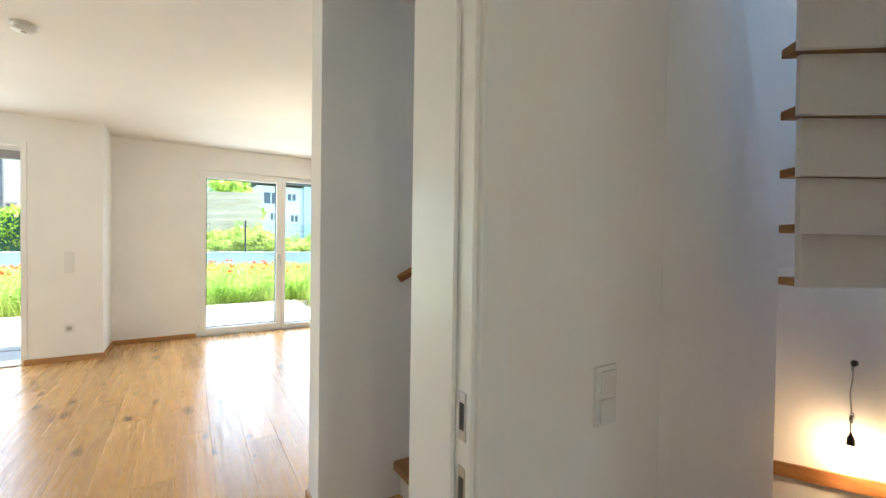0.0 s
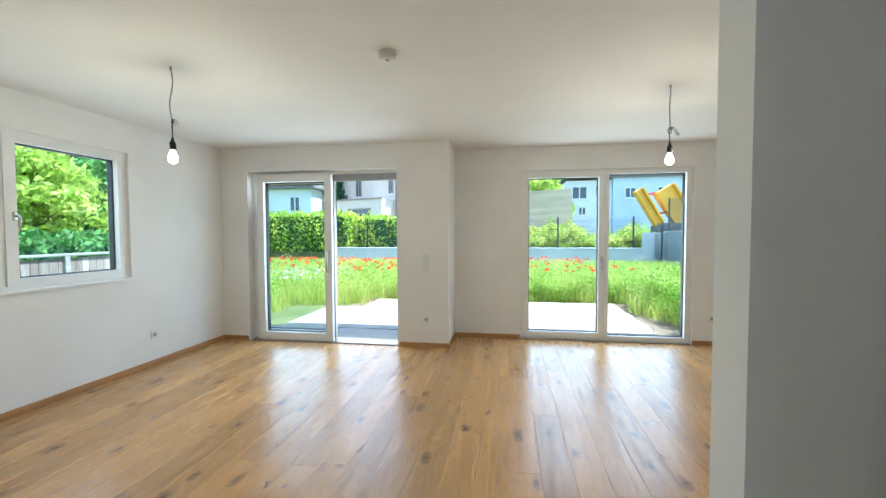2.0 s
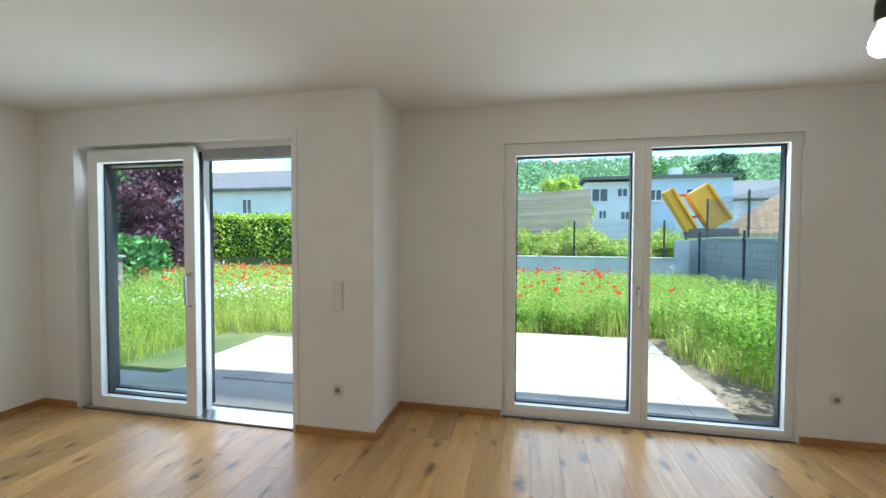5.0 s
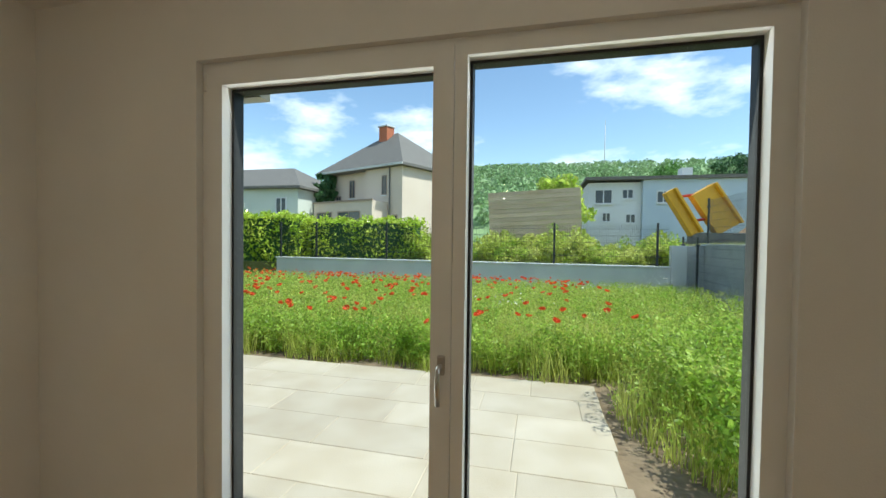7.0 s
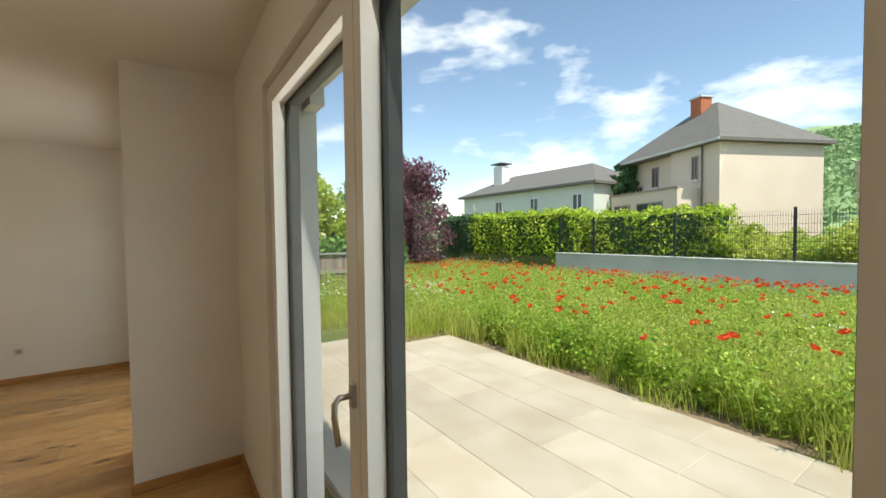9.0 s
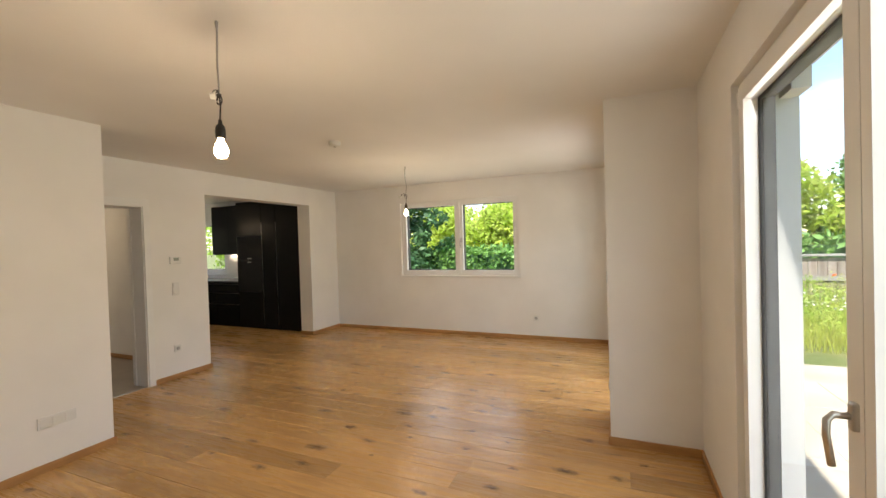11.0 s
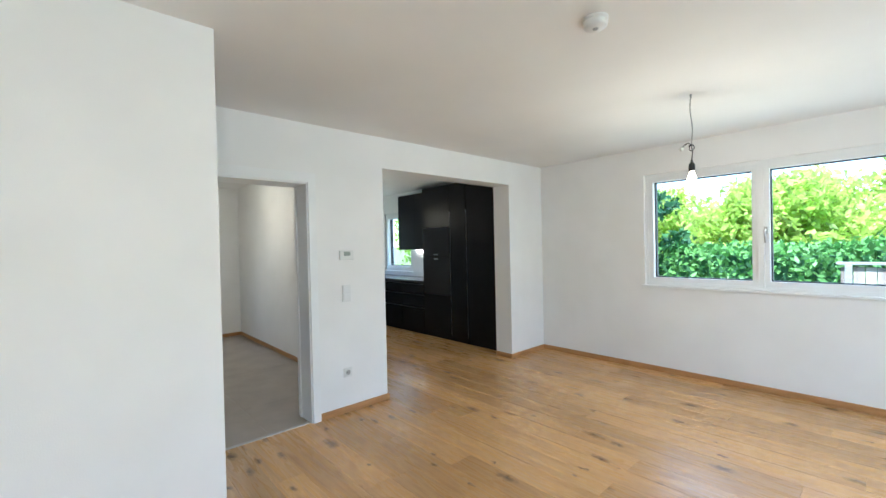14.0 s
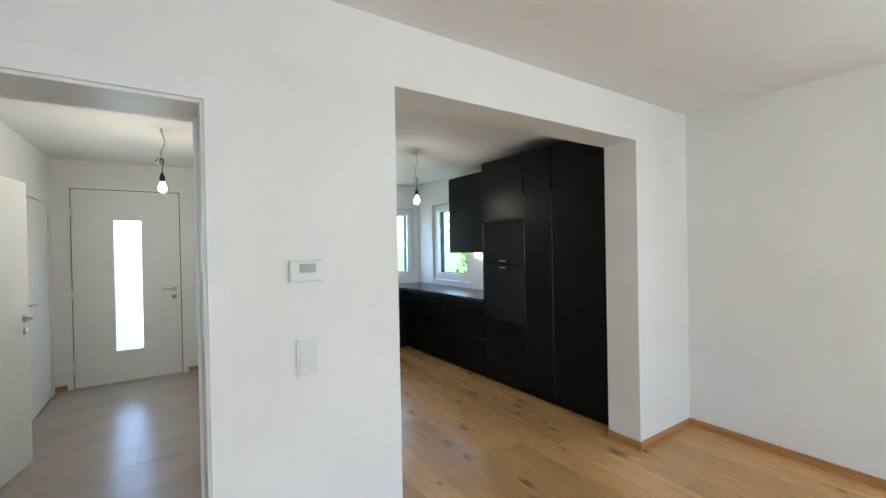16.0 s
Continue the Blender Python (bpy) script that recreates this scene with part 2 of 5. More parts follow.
fp = FROST.node_tree.nodes["Principled BSDF"]
fp.inputs["Transmission Weight"].default_value, fp.inputs["IOR"].default_value = 1.0, 1.05
PAVER = material("pale_sandstone", (0.43, 0.365, 0.275), 0.75, colour2=(0.51, 0.45, 0.365), scale=2.2, bump=0.2, bump_scale=70, spread=0.10)
SOIL = material("dry_soil", (0.17, 0.12, 0.075), 0.95, colour2=(0.27, 0.20, 0.13), scale=6, bump=0.6, bump_scale=30)
TAN_SOIL = material("tan_soil", (0.36, 0.22, 0.11), 0.95, colour2=(0.50, 0.33, 0.19), scale=2.5, bump=0.5, bump_scale=9)
LAWN = material("meadow_ground", (0.10, 0.13, 0.035), 0.95, colour2=(0.17, 0.17, 0.06), scale=1.2, bump=0.6, bump_scale=20)
CONCRETE = material("grey_concrete", (0.54, 0.55, 0.54), 0.85, colour2=(0.62, 0.63, 0.62), scale=1.6, bump=0.2, bump_scale=50)
FENCE_STEEL = material("anthracite_steel", (0.03, 0.035, 0.04), 0.45)
OLD_BOARD = material("weathered_boards", (0.20, 0.155, 0.125), 0.9, colour2=(0.33, 0.28, 0.24), scale=9, stretch=(1, 1, 0.15), bump=0.3, spread=0.25)
GREY_RAIL = material("grey_rail", (0.24, 0.225, 0.205), 0.85, colour2=(0.33, 0.315, 0.295), scale=9, stretch=(1, 0.1, 1), bump=0.2)
PANEL_WOOD = material("tan_panel", (0.50, 0.38, 0.25), 0.85, colour2=(0.58, 0.46, 0.33), scale=4, stretch=(0.2, 1, 1), bump=0.2, spread=0.10)


def leaf_material(name, a, b, spread=0.35, clear=0.3):
    m = material(name, a, 0.55, colour2=b, scale=1.3, spread=spread, detail=3)
    nd, lk = m.node_tree.nodes, m.node_tree.links
    p = nd["Principled BSDF"]
    mx, tl = nd.new("ShaderNodeMixShader"), nd.new("ShaderNodeBsdfTranslucent")
    src = p.inputs["Base Color"].links[0].from_socket
    lk.new(src, tl.inputs["Color"])
    mx.inputs[0].default_value = clear
    lk.new(p.outputs[0], mx.inputs[1])
    lk.new(tl.outputs[0], mx.inputs[2])
    lk.new(mx.outputs[0], nd["Material Output"].inputs["Surface"])
    return m


GRASS = leaf_material("meadow_blades", (0.42, 0.50, 0.07), (0.66, 0.68, 0.20), 0.4, 0.55)
HERB = leaf_material("meadow_herbs", (0.27, 0.43, 0.05), (0.46, 0.58, 0.11), 0.4, 0.5)
POPPY = leaf_material("poppy_petals", (0.80, 0.06, 0.012), (0.88, 0.14, 0.03), 0.2, 0.4)
DAISY = material("white_petals", (0.8, 0.8, 0.74), 0.7)
HEDGE_BRIGHT = leaf_material("privet_leaves", (0.34, 0.50, 0.03), (0.55, 0.63, 0.08), 0.4, 0.35)
HEDGE_DARK = leaf_material("thuja_leaves_and_core_shade", (0.03, 0.085, 0.03), (0.06, 0.14, 0.045), 0.3, 0.2)
PLUM = leaf_material("plum_leaves", (0.10, 0.035, 0.055), (0.22, 0.08, 0.12), 0.4, 0.25)
SPRUCE = leaf_material("spruce_needles", (0.04, 0.11, 0.04), (0.08, 0.18, 0.055), 0.35, 0.15)
LIME_LEAF = leaf_material("acacia_leaves", (0.42, 0.56, 0.08), (0.64, 0.71, 0.17), 0.35, 0.6)
DEEP_LEAF = leaf_material("walnut_leaves", (0.09, 0.22, 0.04), (0.18, 0.34, 0.08), 0.4, 0.3)
# Paler leaf greens: the haze of distance is mixed into the colour.
HAZY_LEAF = leaf_material("hazy_wood_leaves", (0.19, 0.31, 0.14), (0.32, 0.44, 0.21), 0.4, 0.3)
BARK = material("bark", (0.09, 0.065, 0.045), 0.95, colour2=(0.16, 0.125, 0.095), scale=14, stretch=(1, 1, 0.25), bump=0.6)
BEIGE = material("beige_render", (0.66, 0.55, 0.45), 0.9, colour2=(0.71, 0.60, 0.50), scale=0.7, bump=0.1, bump_scale=30)
PALE_HOUSE = material("pale_green_render", (0.62, 0.66, 0.60), 0.9, colour2=(0.68, 0.71, 0.65), scale=0.7)
WHITE_HOUSE = material("white_render", (0.70, 0.70, 0.70), 0.9, colour2=(0.76, 0.76, 0.76), scale=0.8)
BLUE_HOUSE = material("pale_blue_boards", (0.48, 0.56, 0.64), 0.8, colour2=(0.53, 0.61, 0.68), scale=1.0)
SLATE = material("grey_roof_tiles", (0.125, 0.117, 0.108), 0.8, colour2=(0.18, 0.17, 0.155), scale=3, stretch=(1, 1, 3), bump=0.3, bump_scale=12)
BRICK_RED = material("red_brick", (0.40, 0.12, 0.06), 0.9, colour2=(0.48, 0.17, 0.09), scale=6)
FAR_GLASS = material("dark_house_window", (0.05, 0.06, 0.07), 0.1)
FAR_FRAME = material("house_window_frame", (0.35, 0.26, 0.20), 0.6)
YELLOW = material("yellow_steel", (0.75, 0.40, 0.02), 0.5, colour2=(0.66, 0.34, 0.02), scale=3)
RED_BAR = material("red_steel", (0.5, 0.06, 0.04), 0.5)
# Hill greens lightened too, with far haze put into the colour.
HAZY_HILL = material("hazy_wooded_hill", (0.17, 0.27, 0.12), 1.0, colour2=(0.29, 0.40, 0.18), scale=0.05, bump=0.8, bump_scale=0.12, detail=9)


# ---- small builders ----
def add_box(bm, x0, x1, y0, y1, z0, z1):
    v = [bm.verts.new(c) for c in ((x0, y0, z0), (x1, y0, z0), (x1, y1, z0), (x0, y1, z0), (x0, y0, z1), (x1, y0, z1), (x1, y1, z1), (x0, y1, z1))]
    for f in ((3, 2, 1, 0), (4, 5, 6, 7), (0, 1, 5, 4), (1, 2, 6, 5), (2, 3, 7, 6), (3, 0, 4, 7)):
        bm.faces.new([v[i] for i in f])
    return v


def box_bm(x0, x1, y0, y1, z0, z1, bevel=0.0, segs=2):
    bm = bmesh.new()
    add_box(bm, min(x0, x1), max(x0, x1), min(y0, y1), max(y0, y1), min(z0, z1), max(z0, z1))
    if bevel:
        bmesh.ops.bevel(bm, geom=bm.edges[:], offset=bevel, segments=segs, profile=0.6, affect="EDGES")
    return bm


def lathe_bm(profile, n=24):
    """Turns (radius, z) pairs round the z axis."""
    bm = bmesh.new()
    rings = []
    for r, z in profile:
        rings.append([bm.verts.new((r * math.cos(2 * math.pi * i / n), r * math.sin(2 * math.pi * i / n), z)) for i in range(n)] if r > 1e-5
                     else [bm.verts.new((0, 0, z))])
    for a, b in zip(rings, rings[1:]):
        for i in range(n):
            q = [a[i % len(a)], a[(i + 1) % len(a)], b[(i + 1) % len(b)], b[i % len(b)]]
            q = list(dict.fromkeys(q))
            if len(q) > 2:
                bm.faces.new(q)
    for f in bm.faces:
        f.smooth = True
    return bm


def tube_bm(points, radius, n=8, bm=None, end_radius=None):
    """A round bar along points, capped."""
    bm = bm or bmesh.new()
    pts = [Vector(p) for p in points]
    end_radius = radius if end_radius is None else end_radius
    rings, up = [], Vector((0.31, 0.17, 0.93)).normalized()
    for i, p in enumerate(pts):
        way = (pts[min(i + 1, len(pts) - 1)] - pts[max(i - 1, 0)]).normalized()
        side = way.cross(up)
        if side.length < 0.05:
            side = way.cross(Vector((1, 0, 0)))
        side.normalize()
        other = way.cross(side).normalized()
        r = radius + (end_radius - radius) * i / max(1, len(pts) - 1)
        rings.append([bm.verts.new(p + r * (math.cos(2 * math.pi * k / n) * side + math.sin(2 * math.pi * k / n) * other)) for k in range(n)])
    for a, b in zip(rings, rings[1:]):
        for k in range(n):
            f = bm.faces.new((a[k], a[(k + 1) % n], b[(k + 1) % n], b[k]))
            f.smooth = True
    bm.faces.new(rings[0][::-1])
    bm.faces.new(rings[-1])
    return bm


def turned(bm, m):
    bmesh.ops.transform(bm, matrix=m, verts=bm.verts[:])
    return bm


def mesh_of(name, bm, mat):
    bmesh.ops.recalc_face_normals(bm, faces=bm.faces[:])
    me = bpy.data.meshes.new(name)
    bm.to_mesh(me)
    bm.free()
    me.materials.append(mat)
    return me


def part(name, bm, mat, parent=None, label=""):
    ob = new(name, mesh_of(name, bm, mat))
    if parent is not None:
        ob.parent = parent
    return tagged(ob, label)


def thing(name, label, category, group="", at=None):
    ob = new(name)
    ob.empty_display_size = 0.1
    if at is not None:
        ob.matrix_basis = at
    return tagged(ob, label, category, group)


def setting(name, bm, mat, label, category):
    return tagged(part(name, bm, mat), label, category, kind="structure")


def wall_bm(axis, a0, a1, u0, u1, z0, z1, holes=()):
    """A wall slab across axis from a0 to a1, along the other axis from u0 to u1, with holes (u0, u1, z0, z1) right through."""
    us = sorted({u0, u1, *(h[0] for h in holes), *(h[1] for h in holes)})
    zs = sorted({z0, z1, *(h[2] for h in holes), *(h[3] for h in holes)})
    us, zs = [u for u in us if u0 <= u <= u1], [z for z in zs if z0 <= z <= z1]

    def solid(i, j):
        if not (0 <= i < len(us) - 1 and 0 <= j < len(zs) - 1):
            return False
        u, z = (us[i] + us[i + 1]) / 2, (zs[j] + zs[j + 1]) / 2
        return not any(h[0] < u < h[1] and h[2] < z < h[3] for h in holes)

    bm = bmesh.new()
    cache = {}

    def vert(a, u, z):
        key = (round(a, 5), round(u, 5), round(z, 5))
        if key not in cache:
            cache[key] = bm.verts.new((a, u, z) if axis == "x" else (u, a, z))
        return cache[key]

    for i in range(len(us) - 1):
        for j in range(len(zs) - 1):
            if not solid(i, j):
                continue
            ua, ub, za, zb = us[i], us[i + 1], zs[j], zs[j + 1]
            for a in (a0, a1):
                bm.faces.new([vert(a, *c) for c in ((ua, za), (ub, za), (ub, zb), (ua, zb))])
            for di, dj, p, q in ((-1, 0, (ua, za), (ua, zb)), (1, 0, (ub, za), (ub, zb)), (0, -1, (ua, za), (ub, za)), (0, 1, (ua, zb), (ub, zb))):
                if not solid(i + di, j + dj):
                    bm.faces.new([vert(a0, *p), vert(a0, *q), vert(a1, *q), vert(a1, *p)])
    return bm


def frame_bm(axis, a0, a1, u0, u1, z0, z1, w, bevel=0.004):
    """A rectangular frame of bars w wide, mitred as one body."""
    bm = wall_bm(axis, a0, a1, u0, u1, z0, z1, [(u0 + w, u1 - w, z0 + w, z1 - w)])
    if bevel:
        edges = [e for e in bm.edges if len(e.link_faces) == 2 and e.calc_face_angle(0) > 0.5]
        bmesh.ops.bevel(bm, geom=edges, offset=bevel, segments=2, profile=0.6, affect="EDGES")
    return bm


def cloud_mesh(name, verts, faces, mat):
    me = bpy.data.meshes.new(name)
    me.from_pydata(verts.tolist(), [], faces.tolist())
    me.materials.append(mat)
    return me

# ---- the house: walls, ceilings, floors ----
H = 2.54
GY0, GY1 = 4.81, 5.40          # garden walls: beside the slider, beside the patio window
OUT = 0.26                     # thickness of the outer walls
WIN_L = (1.39, 3.47, 0.975, 2.235)
SLIDER = (0.39, 2.42, 0.0, 2.225)
PATIO_WIN = (3.95, 6.06, 0.0, 2.235)
KITCHEN_GAP = (0.72, 2.66, 0.0, 2.243)
HALL_GAP = (3.415, 4.365, 0.0, 2.045)
K_WIN1 = (0.10, 1.25, 0.98, 2.14)
K_WIN2 = (-3.92, -2.95, 0.98, 2.16)
FRONT = (3.40, 4.47, 0.0, 2.25)
BACK = -4.35
RIGHT = 7.60
KT = -0.26                     # kitchen and hall face of the middle wall

setting("wall_west", wall_bm("x", -OUT, 0, BACK - OUT, GY0 + OUT, -0.3, H, [WIN_L, K_WIN2]), PLASTER, "white plastered outer wall with a wide window", "wall")
setting("wall_garden_slider", wall_bm("y", GY0, GY0 + OUT, 0, 3.065, -0.3, H, [SLIDER]), PLASTER, "white plastered garden wall with a sliding door", "wall")
setting("wall_garden_return", wall_bm("x", 2.805, 3.065, GY0 + OUT, GY1 + OUT, -0.3, H), PLASTER, "white plastered return of the garden wall", "wall")
setting("wall_garden_return_inner", wall_bm("x", 3.065, 3.068, GY0, GY1, 0, H), PLASTER, "white plastered pier side", "wall")
setting("wall_garden_window", wall_bm("y", GY1, GY1 + OUT, 3.065, RIGHT + OUT, -0.3, H, [PATIO_WIN]), PLASTER, "white plastered garden wall with a patio window", "wall")
setting("wall_east", wall_bm("x", RIGHT, RIGHT + OUT, BACK - OUT, GY1, -2.9, H), PLASTER, "white plastered outer wall, closed", "wall")
setting("wall_middle", wall_bm("y", KT, 0, 0, 5.02, 0, H, [KITCHEN_GAP, HALL_GAP]), PLASTER, "white plastered wall with kitchen opening and hall doorway", "wall")
setting("wall_stair_block", wall_bm("y", 0.975, 1.15, 4.378, RIGHT, 0, H), PLASTER, "white plastered wall that screens the stairs", "wall")
setting("wall_kitchen_hall", wall_bm("x", 2.665, 2.745, BACK, KT, 0, H), PLASTER, "white plastered partition between kitchen and hall", "wall")
setting("wall_north", wall_bm("y", BACK - OUT, BACK, 0, RIGHT, -0.3, H, [K_WIN1, FRONT]), PLASTER, "white plastered entrance wall", "wall")
setting("wall_hall_east", wall_bm("x", 4.60, 4.72, BACK, -1.40, 0, H, [(-2.46, -1.58, 0, 2.03), (-4.16, -3.26, 0, 2.03)]), PLASTER, "white plastered hall wall with two doors", "wall")
setting("wall_stair_south", wall_bm("y", -1.40, -1.28, 4.60, RIGHT, -2.8, H), PLASTER, "white plastered wall beside the cellar stairs", "wall")
cl = bmesh.new()
for x0, x1, y0, y1 in ((-OUT, 5.45, BACK - OUT, GY1 + OUT), (5.45, RIGHT + OUT, 0.975, GY1 + OUT), (5.45, RIGHT + OUT, BACK - OUT, -1.28)):
    add_box(cl, x0, x1, y0, y1, H, H + 0.3)
# unseen stairwell to the upper floor
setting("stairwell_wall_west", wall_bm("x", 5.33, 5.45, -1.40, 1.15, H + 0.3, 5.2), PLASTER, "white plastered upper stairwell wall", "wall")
# Opening is invented: an unseen gap that brightens the stairs with sky light.
setting("stairwell_wall_garden", wall_bm("y", 0.975, 1.15, 5.45, RIGHT, H + 0.3, 5.2, [(5.6, 7.4, 3.1, 5.0)]), PLASTER, "white plastered upper stairwell wall with an opening added to light the stairs", "wall")
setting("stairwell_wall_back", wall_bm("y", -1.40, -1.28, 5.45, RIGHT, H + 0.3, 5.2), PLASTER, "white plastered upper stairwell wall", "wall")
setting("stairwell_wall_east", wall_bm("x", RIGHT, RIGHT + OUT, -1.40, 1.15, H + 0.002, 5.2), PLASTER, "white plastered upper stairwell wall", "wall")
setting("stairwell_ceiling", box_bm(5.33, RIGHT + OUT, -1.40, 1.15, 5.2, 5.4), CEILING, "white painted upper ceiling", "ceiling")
setting("ceiling", cl, CEILING, "flat white painted ceiling", "ceiling")
setting("subfloor", box_bm(0, 5.0, -4.35, GY0, -0.3, -0.016), SOIL, "floor slab under the boards", "floor")
setting("subfloor_east", box_bm(5.0, RIGHT, 0.975, GY1, -0.3, -0.017), SOIL, "floor slab under the boards", "floor")
setting("subfloor_middle", box_bm(3.065, 4.999, 0.0, GY1, -0.3, -0.0165), SOIL, "floor slab under the boards", "floor")
setting("roof_eaves", box_bm(-OUT - 0.5, RIGHT + OUT + 0.5, GY1 + OUT, GY1 + OUT + 0.32, H + 0.05, H + 0.2), RENDER_WALL, "pale rendered roof overhang above the patio", "roof")
setting("roller_box_niche", wall_bm("y", GY1 + 0.18, GY1 + 0.25, PATIO_WIN[0] + 0.02, PATIO_WIN[0] + 0.16, 2.14, 2.23), RENDER_WALL, "rendered corner of the window lintel", "lintel")

# hall: large pale tiles
hall_floor = setting("hall_floor", box_bm(2.745, 4.60, BACK, -0.03, -0.016, -0.008), CONCRETE, "large pale brown-grey stone tiles in the hall", "floor")
for x0, x1 in ((2.745, 3.76), (3.76, 4.60)):
    for y0, y1 in ((BACK, -3.15), (-3.15, -1.95), (-1.95, -0.75), (-0.75, -0.03)):
        part("tile", box_bm(x0 + 0.0012, x1 - 0.0012, y0 + 0.0012, y1 - 0.0012, -0.0078, -0.004, 0.001, 1), TILE, hall_floor)
setting("hall_floor_stair", box_bm(4.60, 5.25, -1.28, KT, -0.016, -0.004), TILE, "pale grey stone tiles at the cellar stairs", "floor")
setting("threshold", box_bm(HALL_GAP[0] + 0.03, HALL_GAP[1] - 0.03, -0.055, -0.02, -0.012, 0.003, 0.002), STEEL, "slim metal threshold strip between oak and tile", "threshold")

# oak baseboards
BASE_H, BASE_T = 0.058, 0.014


def baseboard(name, axis, a, u0, u1, side):
    bm = box_bm(a, a + side * BASE_T, u0, u1, 0, BASE_H, 0.003) if axis == "x" else box_bm(u0, u1, a, a + side * BASE_T, 0, BASE_H, 0.003)
    return setting(name, bm, OAK_TRIM, "slim oiled oak baseboard", "baseboard")


baseboard("baseboard_1", "x", 0, 0.0, GY0, 1)
baseboard("baseboard_2", "y", GY0, BASE_T, SLIDER[0] - 0.02, -1)
baseboard("baseboard_3", "y", GY0, SLIDER[1] + 0.02, 3.068, -1)
baseboard("baseboard_4", "x", 3.068, GY0 - BASE_T, GY1, 1)
baseboard("baseboard_5", "y", GY1, 3.068 + BASE_T, PATIO_WIN[0] - 0.01, -1)
baseboard("baseboard_6", "y", GY1, PATIO_WIN[1] + 0.01, RIGHT, -1)
baseboard("baseboard_7", "y", 0, BASE_T, KITCHEN_GAP[0] + BASE_T, 1)
baseboard("baseboard_8", "x", KITCHEN_GAP[0], KT, 0, 1)
baseboard("baseboard_9", "y", 0, KITCHEN_GAP[1] - BASE_T, HALL_GAP[0] - 0.0625, 1)
baseboard("baseboard_10", "x", KITCHEN_GAP[1], KT, 0, -1)
baseboard("baseboard_11", "y", 1.15, 4.378 - BASE_T, RIGHT, 1)
baseboard("baseboard_12", "x", 4.378, 0.975, 1.15, -1)
baseboard("baseboard_13", "x", RIGHT, 1.15 + BASE_T, GY1 - BASE_T, -1)
baseboard("baseboard_14", "x", 2.745, BACK + BASE_T, KT, 1)
baseboard("baseboard_15", "y", BACK, 2.745, FRONT[0] - 0.03, 1)
baseboard("baseboard_16", "y", BACK, FRONT[1] + 0.03, 4.60, 1)

# ---- windows and doors ----


def lever(parent, x, y, z, way, down=0.12, mat=STEEL):
    """A window handle on a rose: way is the outward direction (dx, dy); the grip hangs down."""
    dx, dy = way
    part("rose", box_bm(x - 0.014 - abs(dx) * 0, x + 0.014, y - 0.014, y + 0.014, z - 0.035, z + 0.035, 0.006), mat, parent)
    pts = [(x, y, z), (x + dx * 0.045, y + dy * 0.045, z), (x + dx * 0.058, y + dy * 0.058, z - 0.015), (x + dx * 0.06, y + dy * 0.06, z - 0.05), (x + dx * 0.05, y + dy * 0.05, z - down)]
    return part("handle", tube_bm(pts, 0.009, 10), mat, parent, "satin steel lever handle")


def sash(parent, axis, a, s, u0, u1, z0, z1, w, glass_name="pane"):
    """White inner sash on the room side, dark profile outside, gasket and a pane. s: the way out of doors along the axis."""
    part("sash", frame_bm(axis, *sorted((a, a + s * 0.055)), u0, u1, z0, z1, w), UPVC, parent)
    g = w - 0.006
    part("gasket", frame_bm(axis, *sorted((a + s * 0.055, a + s * 0.068)), u0 + g, u1 - g, z0 + g, z1 - g, 0.016, 0), RUBBER, parent)
    part("outer_profile", frame_bm(axis, *sorted((a + s * 0.07, a + s * 0.115)), u0 + 0.02, u1 - 0.02, z0 + 0.02, z1 - 0.02, w - 0.012, 0.003), DARK_FRAME, parent, "anthracite outer profile")
    p = w - 0.02
    pane = part(glass_name, wall_bm(axis, *sorted((a + s * 0.058, a + s * 0.064)), u0 + p, u1 - p, z0 + p, z1 - p), GLASS, parent, "clear glass pane")
    pane.visible_shadow = False
    return pane


# wide two-sash window in the west wall
win = tagged(new("window_1"), "white two-sash window, closed, garden trees behind", "window", kind="structure")
wy0, wy1, wz0, wz1 = WIN_L
part("window_frame", frame_bm("x", -0.10, -0.03, wy0, wy1, wz0, wz1, 0.035), UPVC, win)
part("outer_frame", frame_bm("x", -0.17, -0.105, wy0, wy1, wz0, wz1, 0.05), DARK_FRAME, win)
part("mullion", box_bm(-0.10, -0.022, 2.44, 2.49, wz0 + 0.036, wz1 - 0.036, 0.003), UPVC, win)
sash(win, "x", -0.035, -1, wy0 + 0.03, 2.452, wz0 + 0.03, wz1 - 0.03, 0.058)
sash(win, "x", -0.035, -1, 2.474, wy1 - 0.03, wz0 + 0.03, wz1 - 0.03, 0.058)
lever(win, -0.03, 2.505, 1.56, (1, 0))
part("window_sill", box_bm(-0.03, 0.028, wy0 - 0.03, wy1 + 0.03, wz0 - 0.022, wz0 + 0.002, 0.004), UPVC, win, "narrow white window board")

# sliding door, pushed open to one side
sl = tagged(new("door_1"), "white framed sliding glass door, half open to the patio", "sliding door", kind="structure")
sx0, sx1, sz0, sz1 = SLIDER
part("door_frame", wall_bm("y", GY0 + 0.10, GY0 + 0.24, sx0, sx1, 0.0, sz1, [(sx0 + 0.05, sx1 - 0.02, 0.012, sz1 - 0.04)]), UPVC, sl)
part("casing", wall_bm("y", GY0 - 0.008, GY0, sx0 - 0.045, sx1 + 0.045, 0.001, sz1 + 0.045, [(sx0 - 0.001, sx1 + 0.001, 0, sz1)]), UPVC, sl, "flat white casing")
part("shutter_box", box_bm(1.55, sx1 - 0.02, GY0 + 0.10, GY0 + 0.18, 2.10, sz1 - 0.04, 0.004), SCREEN_BOX, sl, "grey insect screen cassette")
sash(sl, "y", GY0 + 0.02, 1, 0.50, 1.548, 0.02, sz1 - 0.035, 0.098)
